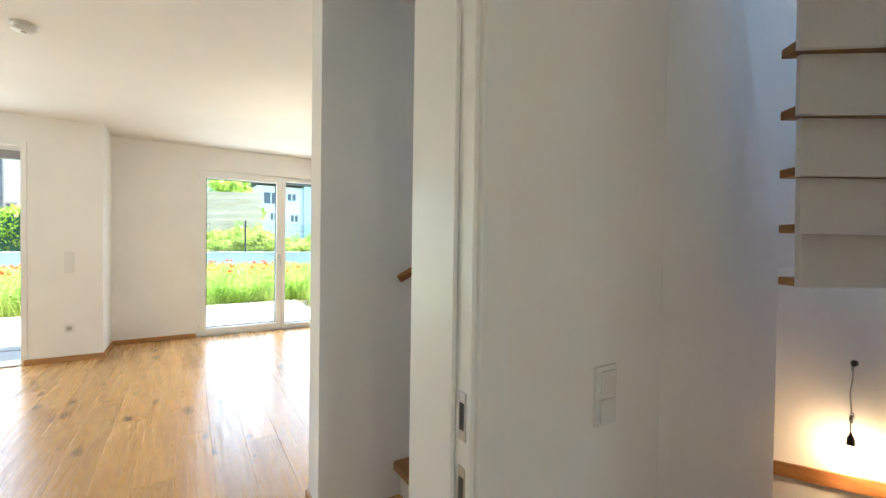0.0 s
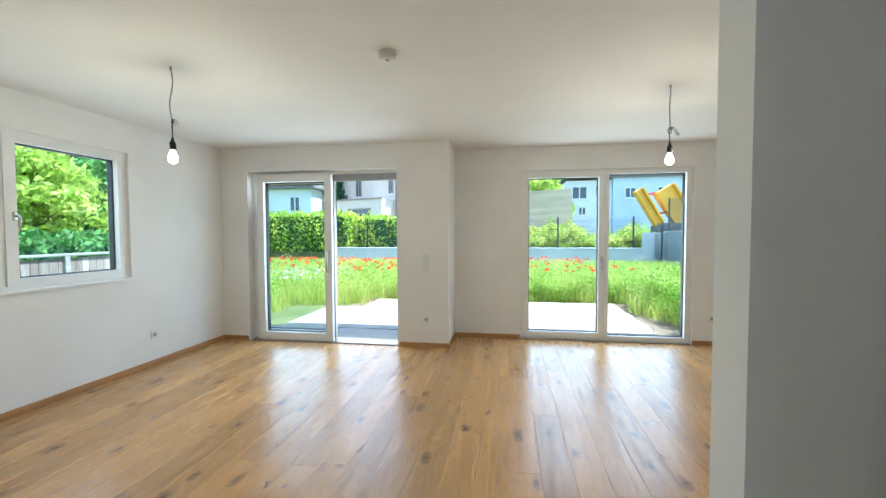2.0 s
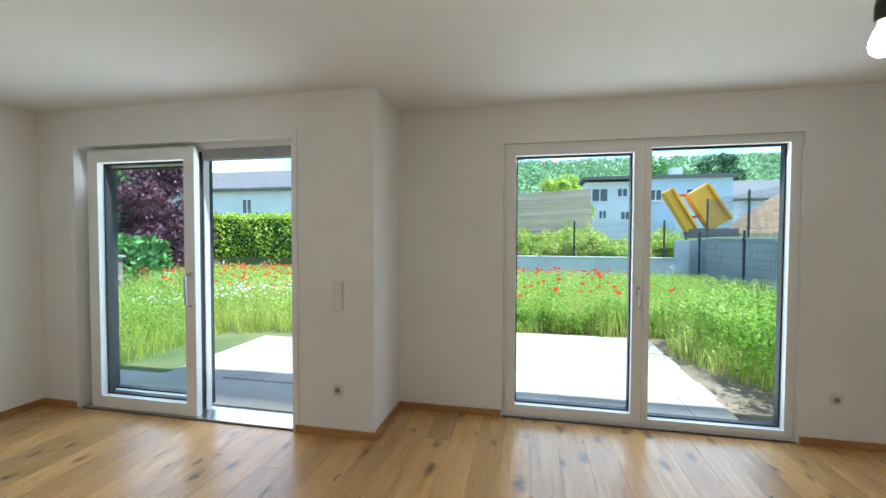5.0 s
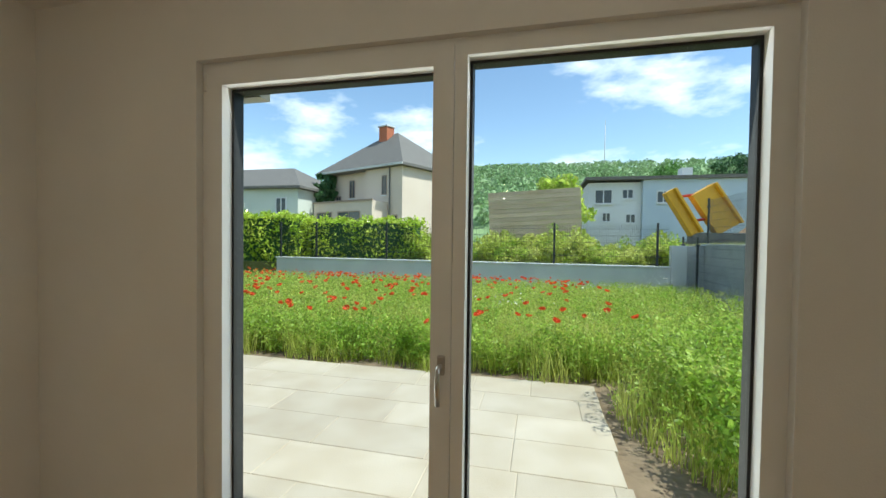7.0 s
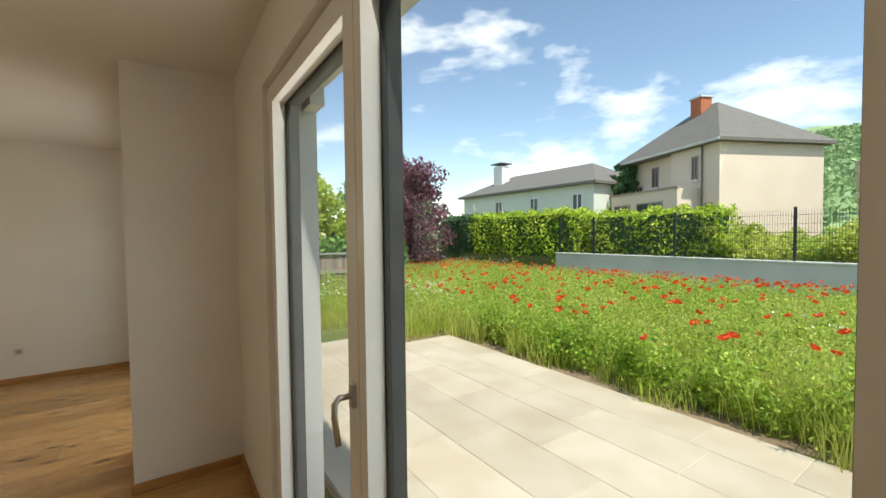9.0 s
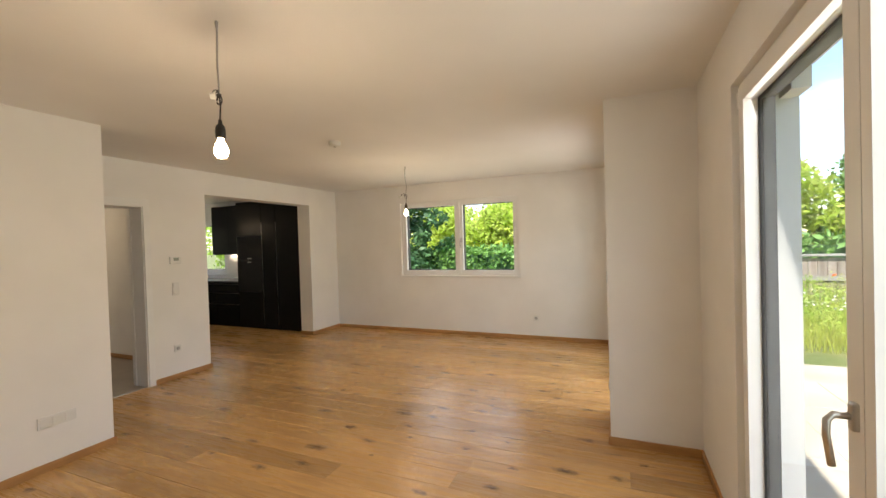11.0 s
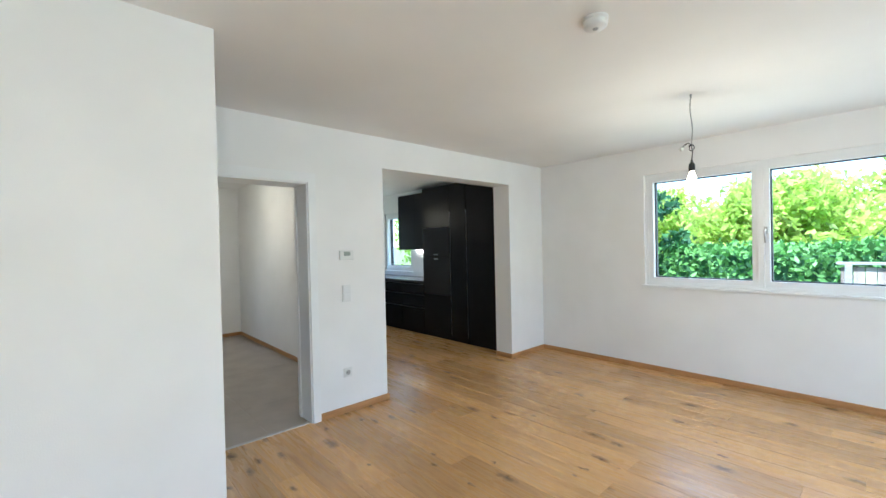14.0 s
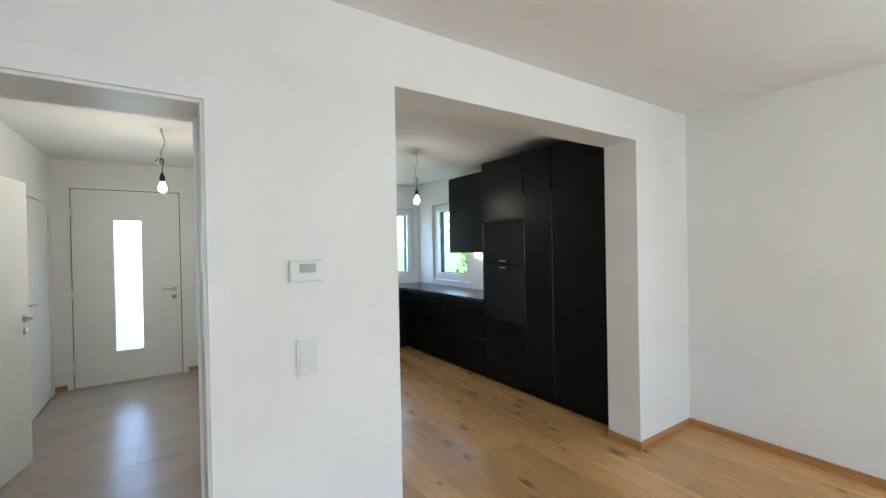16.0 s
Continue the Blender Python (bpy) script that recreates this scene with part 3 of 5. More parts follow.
sash(sl, "y", GY0 + 0.135, 1, 0.42, 1.54, 0.03, sz1 - 0.06, 0.09)
part("track", box_bm(sx0 + 0.02, sx1 - 0.02, GY0 + 0.01, GY0 + 0.24, 0.0, 0.016, 0.003), STEEL, sl, "aluminium floor track")
part("side_channel", box_bm(sx1 - 0.02, sx1, GY0 + 0.09, GY0 + 0.15, 0.02, sz1 - 0.04, 0.003), DARK_FRAME, sl)
part("pull_handle", tube_bm([(1.505, GY0 + 0.02, 0.92), (1.505, GY0 - 0.035, 0.94), (1.505, GY0 - 0.035, 1.16), (1.505, GY0 + 0.02, 1.18)], 0.011, 10), STEEL, sl, "long satin steel pull handle")

# patio window: turning leaf and fixed leaf
pw = tagged(new("window_2"), "tall white two-leaf patio window, anthracite outside, closed", "window", kind="structure")
px0, px1, pz0, pz1 = PATIO_WIN
FY = GY1 + 0.035
part("window_frame", frame_bm("y", FY, FY + 0.075, px0, px1, 0.002, pz1, 0.034), UPVC, pw)
part("outer_frame", frame_bm("y", FY + 0.08, FY + 0.125, px0, px1, 0.002, pz1, 0.04), DARK_FRAME, pw)
sash(pw, "y", FY - 0.012, 1, px0 + 0.028, 5.018, 0.03, pz1 - 0.022, 0.075)
sash(pw, "y", FY - 0.012, 1, 5.022, px1 - 0.028, 0.03, pz1 - 0.022, 0.045)
lever(pw, 4.985, FY - 0.012, 1.07, (0, -1), 0.13)
for z in (0.12, 2.12):
    part("hinge", tube_bm([(px0 + 0.022, FY - 0.008, z), (px0 + 0.022, FY - 0.008, z + 0.07)], 0.009, 8), UPVC, pw)
part("window_sill", box_bm(px0 + 0.01, px1 - 0.01, GY1 + 0.17, GY1 + OUT + 0.03, -0.05, -0.012, 0.004), SCREEN_BOX, pw, "grey metal outer sill")
part("reveal", wall_bm("x", px0 - 0.003, px0 - 0.0005, GY1 + 0.16, GY1 + OUT, -0.04, pz1), RENDER_WALL, pw)

# kitchen windows
for nm, axis, a, s, (u0, u1, z0, z1) in (("window_3", "y", BACK - 0.05, -1, K_WIN1), ("window_4", "x", -0.05, -1, K_WIN2)):
    kw = tagged(new(nm), "white framed kitchen window, closed", "window", kind="structure")
    part("window_frame", frame_bm(axis, *sorted((a, a + s * 0.07)), u0, u1, z0, z1, 0.04), UPVC, kw)
    sash(kw, axis, a + 0.012, s, u0 + 0.03, u1 - 0.03, z0 + 0.03, z1 - 0.03, 0.075)
    sill = box_bm(u0, u1, BACK - 0.05, BACK + 0.02, z0 - 0.02, z0 + 0.002, 0.003) if axis == "y" else box_bm(-0.05, 0.02, u0, u1, z0 - 0.02, z0 + 0.002, 0.003)
    part("window_sill", sill, UPVC, kw)

# hall doorway: lining, casings, strike plates
dw = tagged(new("door_2"), "white painted door lining with steel strike plates, no leaf", "doorway", kind="structure")
hx0, hx1, _, hz1 = HALL_GAP
for nm, x0, x1 in (("jamb", hx0, hx0 + 0.018), ("jamb", hx1 - 0.018, hx1)):
    part(nm, box_bm(x0, x1, KT - 0.002, 0.002, 0, hz1, 0.002), UPVC, dw)
part("lintel", box_bm(hx0 + 0.019, hx1 - 0.019, KT - 0.002, 0.002, hz1 - 0.018, hz1), UPVC, dw)
for y0, y1 in ((0.0025, 0.016), (KT - 0.018, KT - 0.0025)):
    part("casing", wall_bm("y", y0, y1, hx0 - 0.062, hx1 + 0.062, 0, hz1 + 0.075, [(hx0 + 0.006, hx1 - 0.006, -1, hz1 - 0.006)]), UPVC, dw)
part("stop", box_bm(hx1 - 0.030, hx1 - 0.0185, KT + 0.05, KT + 0.07, 0, hz1 - 0.02, 0.002), UPVC, dw)
part("stop", box_bm(hx0 + 0.0185, hx0 + 0.030, KT + 0.05, KT + 0.07, 0, hz1 - 0.02, 0.002), UPVC, dw)
for z in (0.80, 0.955):
    part("strike_plate", box_bm(hx1 - 0.0205, hx1 - 0.0185, KT + 0.012, KT + 0.036, z - 0.05, z + 0.05), STEEL, dw, "steel strike plate")
    part("strike_slot", box_bm(hx1 - 0.022, hx1 - 0.0206, KT + 0.017, KT + 0.031, z - 0.028, z + 0.028), DARK_SLOT, dw)

# front door with a tall frosted light
fd = tagged(new("door_3"), "white front door with tall frosted glass strip, closed", "front door", kind="structure")
fx0, fx1, _, fz1 = FRONT
part("door_frame", wall_bm("y", BACK - 0.09, BACK + 0.012, fx0, fx1, 0, fz1, [(fx0 + 0.05, fx1 - 0.05, -1, fz1 - 0.05)]), UPVC, fd)
part("gasket", frame_bm("y", BACK + 0.0125, BACK + 0.018, fx0 + 0.027, fx1 - 0.027, 0.004, fz1 - 0.027, 0.012, 0), RUBBER, fd)
leaf = part("door_leaf", wall_bm("y", BACK - 0.05, BACK + 0.026, fx0 + 0.035, fx1 - 0.035, 0.012, fz1 - 0.035, [(3.815, 4.07, 0.37, 1.875)]), DOOR_WHITE, fd)
part("glass_strip", box_bm(3.815, 4.07, BACK - 0.03, BACK - 0.012, 0.37, 1.875), FROST, leaf, "frosted glass strip").visible_shadow = False
part("glazing_bead", frame_bm("y", BACK + 0.0262, BACK + 0.031, 3.803, 4.082, 0.358, 1.887, 0.012, 0), UPVC, leaf)
part("rose", turned(lathe_bm([(0, 0), (0.026, 0), (0.026, 0.008), (0.02, 0.01), (0, 0.01)]), pose(3.50, BACK + 0.026, 1.05, -90)), STEEL, leaf)
part("handle", tube_bm([(3.50, BACK + 0.03, 1.05), (3.50, BACK + 0.075, 1.05), (3.515, BACK + 0.085, 1.05), (3.62, BACK + 0.085, 1.05)], 0.010, 10), STEEL, leaf, "satin steel door lever")
part("lock", turned(lathe_bm([(0, 0), (0.024, 0), (0.024, 0.008), (0.009, 0.01), (0.009, 0.03), (0, 0.03)]), pose(3.50, BACK + 0.026, 0.955, -90)), STEEL, leaf)
for z in (0.25, 1.05, 1.95):
    part("hinge", tube_bm([(fx1 - 0.04, BACK + 0.04, z - 0.05), (fx1 - 0.04, BACK + 0.04, z + 0.05)], 0.012, 8), UPVC, fd)
part("threshold", box_bm(fx0 + 0.03, fx1 - 0.03, BACK - 0.08, BACK + 0.03, -0.002, 0.012, 0.003), STEEL, fd)


def room_door(name, label, hinge, turn, length=0.86):
    """A white flush leaf hung at hinge (x, y), turned by degrees from the wall's line (towards -y)."""
    d = tagged(new(name), label, "door", kind="structure")
    d.matrix_basis = pose(hinge[0], hinge[1], 0, 0, 0, turn)
    lf = part("door_leaf", box_bm(-0.02, 0.02, -length, 0, 0.008, 2.02, 0.003), DOOR_WHITE, d)
    for s in (-1, 1):
        part("rose", turned(lathe_bm([(0, 0), (0.025, 0), (0.025, 0.008), (0, 0.009)]), pose(s * 0.02, -length + 0.06, 1.05, 0, s * 90)), STEEL, lf)
        part("handle", tube_bm([(s * 0.02, -length + 0.06, 1.05), (s * 0.065, -length + 0.06, 1.05), (s * 0.072, -length + 0.075, 1.05), (s * 0.072, -length + 0.18, 1.05)], 0.009, 10), STEEL, lf, "satin steel door lever")
        part("key_rose", turned(lathe_bm([(0, 0), (0.024, 0), (0.024, 0.008), (0, 0.009)]), pose(s * 0.02, -length + 0.06, 0.96, 0, s * 90)), STEEL, lf)
    return d


room_door("door_4", "white flush room door standing ajar into the hall", (4.585, -1.60), -12)
room_door("door_5", "white flush room door, closed, cool daylight on it", (4.61, -4.14), 180, 0.86)
for y0, y1 in ((-2.46, -1.58), (-4.16, -3.26)):
    tagged(part("door_trim", wall_bm("x", 4.585, 4.599, y0 - 0.06, y1 + 0.06, 0, 2.09, [(y0, y1, -1, 2.03)]), UPVC), "flat white door casing in the hall", "trim", kind="structure")
setting("wall_store", wall_bm("x", 5.4, 5.5, BACK, -1.4, 0, H), PLASTER, "white plastered wall of the side rooms", "wall")

# ---- stairs ----
stairs = tagged(new("staircase"), "closed staircase with oak treads and white risers", "stairs")
stairs["kind"] = "structure"
for k in range(7):
    x = 4.80 + 0.26 * k
    part("tread", box_bm(x - 0.04, x + 0.27, 0.003, 0.972, 0.185 * (k + 1) - 0.042, 0.185 * (k + 1), 0.004), TREAD_WOOD, stairs)
    part("riser", box_bm(x, x + 0.02, 0.003, 0.972, 0.185 * k, 0.185 * (k + 1) - 0.043), PLASTER, stairs)
# upper flight, seen from below beside the cellar stairs: closed risers, the treads' undersides between them
for k in range(8):
    at = pose(5.52 - 0.05 * k, -0.42 - 0.012 * k, 1.215 + 0.172 * k, 0, 0, 63 - 3 * k)
    part("winder_tread", turned(box_bm(0.02, 0.078, -0.92, 0, -0.028, 0, 0.004), at), TREAD_WOOD, stairs)
    part("winder_riser", turned(box_bm(0, 0.018, -0.92, 0, -0.030, 0.142), at), PLASTER, stairs)
# plastered stringer wall with a sloping edge, turned a little away from the hall
bm = bmesh.new()
pr = [(5.021, -0.3), (6.22, -0.3), (6.22, 1.2), (5.47, H - 0.001), (5.021, H - 0.001)]
a = [bm.verts.new((x, KT + 0.11 * (x - 5.021), z)) for x, z in pr]
b = [bm.verts.new((x, -0.02, z)) for x, z in pr]
bm.faces.new(a)
bm.faces.new(b[::-1])
for i in range(len(pr)):
    j = (i + 1) % len(pr)
    bm.faces.new((a[i], b[i], b[j], a[j]))
setting("wall_stringer", bm, PLASTER, "white plastered wall with a sloping edge along the stairs", "wall")
setting("wall_stair_core", wall_bm("y", -0.10, -0.022, 5.48, 6.6, 1.21, H), PLASTER, "white plastered wall behind the sloping edge", "wall")
setting("cellar_floor", box_bm(5.0, RIGHT, -1.28, 0.975, -2.9, -2.7), TILE, "grey cellar floor", "floor")
setting("cellar_wall", wall_bm("y", 0.86, 0.974, 5.0, RIGHT, -2.7, 0.0), PLASTER, "white plastered cellar stair wall", "wall")
setting("cellar_wall_front", wall_bm("x", 5.0, 5.05, -1.28, 0.86, -2.7, -0.3), PLASTER, "white plastered cellar stair wall", "wall")
setting("cellar_string", turned(box_bm(-0.9, 0.9, -0.012, 0.012, -0.05, 0.05, 0.003), pose(7.585, -0.2, -0.22, 0, 0, 90) @ pose(0, 0, 0, 0, 12)), TREAD_WOOD, "dark wooden skirting along the cellar stairs", "trim")
for k in range(3, 7):
    part("cellar_tread", box_bm(5.27 + 0.26 * k, 5.57 + 0.26 * k, -1.27, -0.32, -0.185 * (k + 1) - 0.04, -0.185 * (k + 1), 0.004), TREAD_WOOD, stairs)

# handrail on the stair wall
hr = thing("handrail", "round oiled oak handrail on steel brackets", "handrail")
slope = 0.185 / 0.26 * 0.72
x0, z0, ln = 4.75, 1.13, 2.2
part("rail", turned(lathe_bm([(0, 0), (0.019, 0), (0.021, 0.003), (0.021, ln - 0.003), (0.019, ln), (0, ln)], 20), pose(x0, 0.905, z0, 0, 90 - math.degrees(math.atan(slope)), 0)), RAIL_WOOD, hr)
for d in (0.22, 1.15, 2.0):
    bx, bz = x0 + d * math.cos(math.atan(slope)), z0 + d * math.sin(math.atan(slope))
    part("bracket", tube_bm([(bx, 0.973, bz - 0.055), (bx, 0.93, bz - 0.06), (bx, 0.91, bz - 0.045), (bx, 0.905, bz - 0.018)], 0.007, 8), STEEL, hr)
    part("bracket_plate", turned(lathe_bm([(0, 0), (0.024, 0), (0.024, 0.006), (0, 0.007)]), pose(bx, 0.974, bz - 0.055, 90)), STEEL, hr)

# ---- ground, patio, garden walls ----
rs = np.random.RandomState(7)
ground = bmesh.new()
gxs, gys = (-900, 5.0, 7.7, 900), (-600, -1.3, 0.9, 1200)      # left open over the cellar stairs
gv = [[ground.verts.new((x, y, -0.09)) for x in gxs] for y in gys]
for q in range(3):
    for p in range(3):
        if (p, q) != (1, 1):
            ground.faces.new((gv[q][p], gv[q][p + 1], gv[q + 1][p + 1], gv[q + 1][p]))
setting("ground", ground, LAWN, "green meadow ground reaching to the hills", "ground")
setting("bed_soil", box_bm(0.55, 6.55, 5.8, 9.0, -0.12, -0.075), SOIL, "dry brown soil round the patio", "soil")
patio = tagged(new("patio"), "patio of pale sandstone slabs", "patio", kind="structure")
PX0, PX1, PY0, PY1 = 0.95, 5.90, 5.82, 8.60
slab_rng = random.Random(3)
y = PY0
row = 0
while y < PY1 - 0.05:
    y1 = min(y + 0.463, PY1)
    x = PX0 - (0.0, 0.35, 0.6)[row % 3]
    while x < PX1 - 0.02:
        w = slab_rng.choice((0.6, 0.9, 0.9, 1.1))
        a, b = max(x, PX0), min(x + w, PX1 + slab_rng.uniform(-0.02, 0.03) if x + w > PX1 else x + w)
        if b - a > 0.05:
            part("slab", box_bm(a + 0.003, b - 0.003, y + 0.003, y1 - 0.003, -0.08, -0.032 + slab_rng.uniform(0, 0.003), 0.004, 1), PAVER, patio)
        x += w
    y = y1
    row += 1
setting("patio_joints", box_bm(PX0 + 0.01, PX1 - 0.04, PY0 + 0.01, PY1 - 0.02, -0.085, -0.036), PAVER, "sandy joints between the patio slabs", "patio")
setting("patio_strip", box_bm(-0.4, 3.0, 5.21, 5.815, -0.12, -0.04, 0.004), PAVER, "pale sandstone strip in front of the sliding door", "patio")
setting("patio_strip_left", box_bm(0.2, 0.945, 5.82, 7.6, -0.12, -0.042, 0.004), PAVER, "pale sandstone edge of the patio", "patio")

# low concrete wall with a wire fence on it
WALL_Y, WALL_TOP = 16.66, 0.83
lw = tagged(new("garden_wall"), "low smooth grey concrete garden wall", "garden wall", kind="structure")
part("wall_body", box_bm(-3.75, 8.9, WALL_Y, WALL_Y + 0.22, -0.3, WALL_TOP - 0.05, 0.006), CONCRETE, lw)
part("coping", box_bm(-3.78, 8.9, WALL_Y - 0.03, WALL_Y + 0.25, WALL_TOP - 0.048, WALL_TOP, 0.006), CONCRETE, lw)
sw = tagged(new("side_wall"), "smooth grey concrete retaining wall beside the meadow", "garden wall", kind="structure")
part("wall_body", box_bm(9.75, 9.97, 6.0, 16.9, -0.3, 1.42, 0.006), CONCRETE, sw)
part("coping", box_bm(9.72, 10.0, 6.0, 16.9, 1.422, 1.48, 0.006), CONCRETE, sw)
part("end_wall", box_bm(8.91, 9.74, 16.66, 16.88, -0.3, 1.42, 0.006), CONCRETE, sw)
setting("raised_ground", box_bm(-40, 60, WALL_Y + 0.26, 29.4, -0.1, 0.62), LAWN, "raised green ground behind the garden wall", "ground")


def wire_fence(name, label, a, b, z0, z1, posts):
    """A double-wire panel fence from a to b (x, y) with posts at the given shares of its length."""
    f = thing(name, label, "fence")
    a, b = Vector((*a, 0)), Vector((*b, 0))
    ln = (b - a).length
    way = (b - a) / ln
    for s in posts:
        p = a + way * ln * s
        post = part("post", turned(box_bm(-0.03, 0.03, -0.02, 0.02, z0, z1 + 0.06, 0.004, 1), pose(p.x, p.y, 0, 0, 0, math.degrees(math.atan2(way.y, way.x)))), FENCE_STEEL, f)
        for z in (z0 + 0.25, z1 - 0.2):
            part("clamp", box_bm(p.x - 0.04, p.x + 0.04, p.y - 0.035, p.y + 0.035, z, z + 0.05, 0.004, 1), FENCE_STEEL, post)
    bm = bmesh.new()
    n = int(ln / 0.05)
    side = Vector((-way.y, way.x, 0)) * 0.0028
    for i in range(n + 1):
        p = a + way * ln * i / n
        q = way * 0.0028
        vs = [bm.verts.new((c.x, c.y, z)) for z in (z0 + 0.03, z1) for c in (p - q - side, p + q - side, p + side)]
        for k in range(3):
            bm.faces.new((vs[k], vs[(k + 1) % 3], vs[3 + (k + 1) % 3], vs[3 + k]))
    z = z0 + 0.05
    while z < z1:
        tube_bm([a + Vector((0, 0, z)), b + Vector((0, 0, z))], 0.004, 4, bm)
        z += 0.2
    tagged(part("wire_mesh", bm, FENCE_STEEL, f), kind="stuff")
    return f


PY = WALL_Y + 0.11
xs = (-3.65, -2.25, 0.34, 2.97, 5.72, 8.57)
wire_fence("wire_fence", "dark grey wire panel fence on the garden wall", (xs[0], PY), (8.85, PY), WALL_TOP, 2.0, [(v - xs[0]) / (8.85 - xs[0]) for v in xs])
wire_fence("side_fence", "dark grey wire panel fence before a concrete wall", (9.3, 17.0), (9.55, 6.5), -0.08, 1.62, [0.0, 0.1, 0.34, 0.58, 0.82, 1.0])
wire_fence("upper_fence", "dark grey wire panel fence on the retaining wall", (9.86, 16.8), (9.86, 6.2), 1.48, 2.7, [0.0, 0.24, 0.48, 0.72, 0.96])

# ---- leaves ----


def leaf_cloud(centres, spread, count, size, rsx, flat=0.0):
    """count random leaf quads scattered round each centre; spread and size per centre."""
    n = len(centres) * count
    c = np.repeat(np.asarray(centres, float), count, 0)
    d = rsx.normal(size=(n, 3))
    d /= np.linalg.norm(d, axis=1)[:, None]
    r = rsx.uniform(0.25, 1.0, n) ** 0.6
    sp = np.repeat(np.broadcast_to(np.asarray(spread, float), (len(centres), 3)), count, 0)
    c = c + d * r[:, None] * sp
    u = rsx.normal(size=(n, 3))
    u /= np.linalg.norm(u, axis=1)[:, None]
    w = np.cross(u, rsx.normal(size=(n, 3)))
    w[:, 2] *= 1 - flat
    w /= np.linalg.norm(w, axis=1)[:, None] + 1e-9
    s = size * rsx.uniform(0.6, 1.3, n)[:, None]
    v = np.stack([c - u * s, c + w * s * 0.5, c + u * s, c - w * s * 0.5], 1).reshape(-1, 3)
    f = np.arange(n * 4).reshape(-1, 4)
    return v, f


def tree(name, label, at, height, radius, mat, seed, clumps=46, leaves=130, size=0.10, low=0.25, trunk=0.10, shape="round"):
    r = np.random.RandomState(seed)
    t = thing(name, label, "tree", at=pose(*at))
    bm = tube_bm([(0, 0, 0), (0.05, 0.02, height * 0.3), (-0.04, 0.05, height * 0.6), (0.02, 0, height * 0.92)], trunk, 9, None, trunk * 0.2)
    centres, spreads = [], []
    for i in range(clumps):
        h = low + (1 - low) * (i + 0.5) / clumps
        if shape == "cone":
            rad = radius * (1 - h) ** 0.85 * 1.25 + 0.05
            d = rad * r.uniform(0.55, 1.0)
        else:
            rad = radius * math.sin(math.pi * min(0.97, max(0.05, (h - low * 0.8) / (1.05 - low * 0.8)))) ** 0.6
            d = rad * r.uniform(0.2, 0.95)
        a = i * 2.4 + r.uniform(-0.5, 0.5)
        c = (d * math.cos(a), d * math.sin(a), height * h * r.uniform(0.96, 1.02))
        centres.append(c)
        k = radius * r.uniform(0.22, 0.40) * (0.55 if shape == "cone" else 1)
        spreads.append((k, k, k * (0.75 if shape == "cone" else 0.75)))
        tube_bm([(0, 0, max(0.2, c[2] - d * 0.7)), (c[0] * 0.5, c[1] * 0.5, c[2] - d * 0.25), c], trunk * 0.28, 5, bm, 0.006)
    part("trunk", bm, BARK, t)
    v, f = leaf_cloud(centres, spreads, leaves, size, r)
    crown = new("crown", cloud_mesh("crown", v, f, mat))
    crown.parent = t
    return t


def hedge(name, label, x0, x1, y0, y1, z0, z1, mat, seed, per_m2=260, size=0.07):
    r = np.random.RandomState(seed)
    t = thing(name, label, "hedge")
    # Dark box behind the leaves; its colour paints the hedge's inner shade.
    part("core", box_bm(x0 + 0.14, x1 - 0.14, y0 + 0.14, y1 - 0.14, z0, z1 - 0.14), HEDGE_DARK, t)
    pts = []
    for ax, area in ((0, (y1 - y0) * (z1 - z0)), (1, (x1 - x0) * (z1 - z0)), (2, (x1 - x0) * (y1 - y0))):
        for side in (0, 1):
            n = int(area * per_m2)
            p = np.stack([r.uniform(x0, x1, n), r.uniform(y0, y1, n), r.uniform(z0, z1, n)], 1)
            lim = ((x0, x1), (y0, y1), (z0, z1))[ax][side]
            bulge = 0.09 * np.sin(p[:, 0] * 3.1 + p[:, 2] * 2.3) + 0.06 * np.sin(p[:, 0] * 7.3 + p[:, 1] * 5)
            p[:, ax] = lim + (1 if side else -1) * (bulge + r.normal(0, 0.05, n) - 0.04)
            pts.append(p)
    v, f = leaf_cloud(np.concatenate(pts), (0.03, 0.03, 0.03), 1, size, r)
    ob = new("leaves", cloud_mesh("leaves", v, f, mat))
    ob.parent = t
    return t


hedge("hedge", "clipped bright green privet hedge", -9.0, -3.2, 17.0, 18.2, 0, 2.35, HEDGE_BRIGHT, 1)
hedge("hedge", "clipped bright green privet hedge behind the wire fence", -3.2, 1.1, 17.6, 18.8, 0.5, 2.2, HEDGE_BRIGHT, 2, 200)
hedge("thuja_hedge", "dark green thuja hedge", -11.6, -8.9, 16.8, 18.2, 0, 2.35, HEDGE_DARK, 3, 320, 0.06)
shrubs = thing("rough_shrubs", "overgrown grassy shrubs behind the wire fence", "shrubs")
r = np.random.RandomState(4)
n = 620
sx, sy = r.uniform(0.6, 9.6, n), r.uniform(17.5, 20.2, n)
top = 0.95 + 0.33 * np.sin(sx * 1.7 + 0.6) * np.sin(sx * 0.63) + 0.13 * (sy - 17.5) + r.normal(0, 0.12, n)
for leaf_name, mat, pick, size in (("leaves", HERB, slice(0, 150), 0.04), ("grass_tufts", GRASS, slice(150, 620), 0.06)):
    c = np.stack([sx[pick], sy[pick], 0.62 + (top[pick] - 0.35) * r.uniform(0.1, 1.0, len(sx[pick]))], 1)
    v, f = leaf_cloud(c, (0.24, 0.24, 0.26), 115, size, r)
    ob = new(leaf_name, cloud_mesh(leaf_name, v, f, mat))
    ob.parent = shrubs
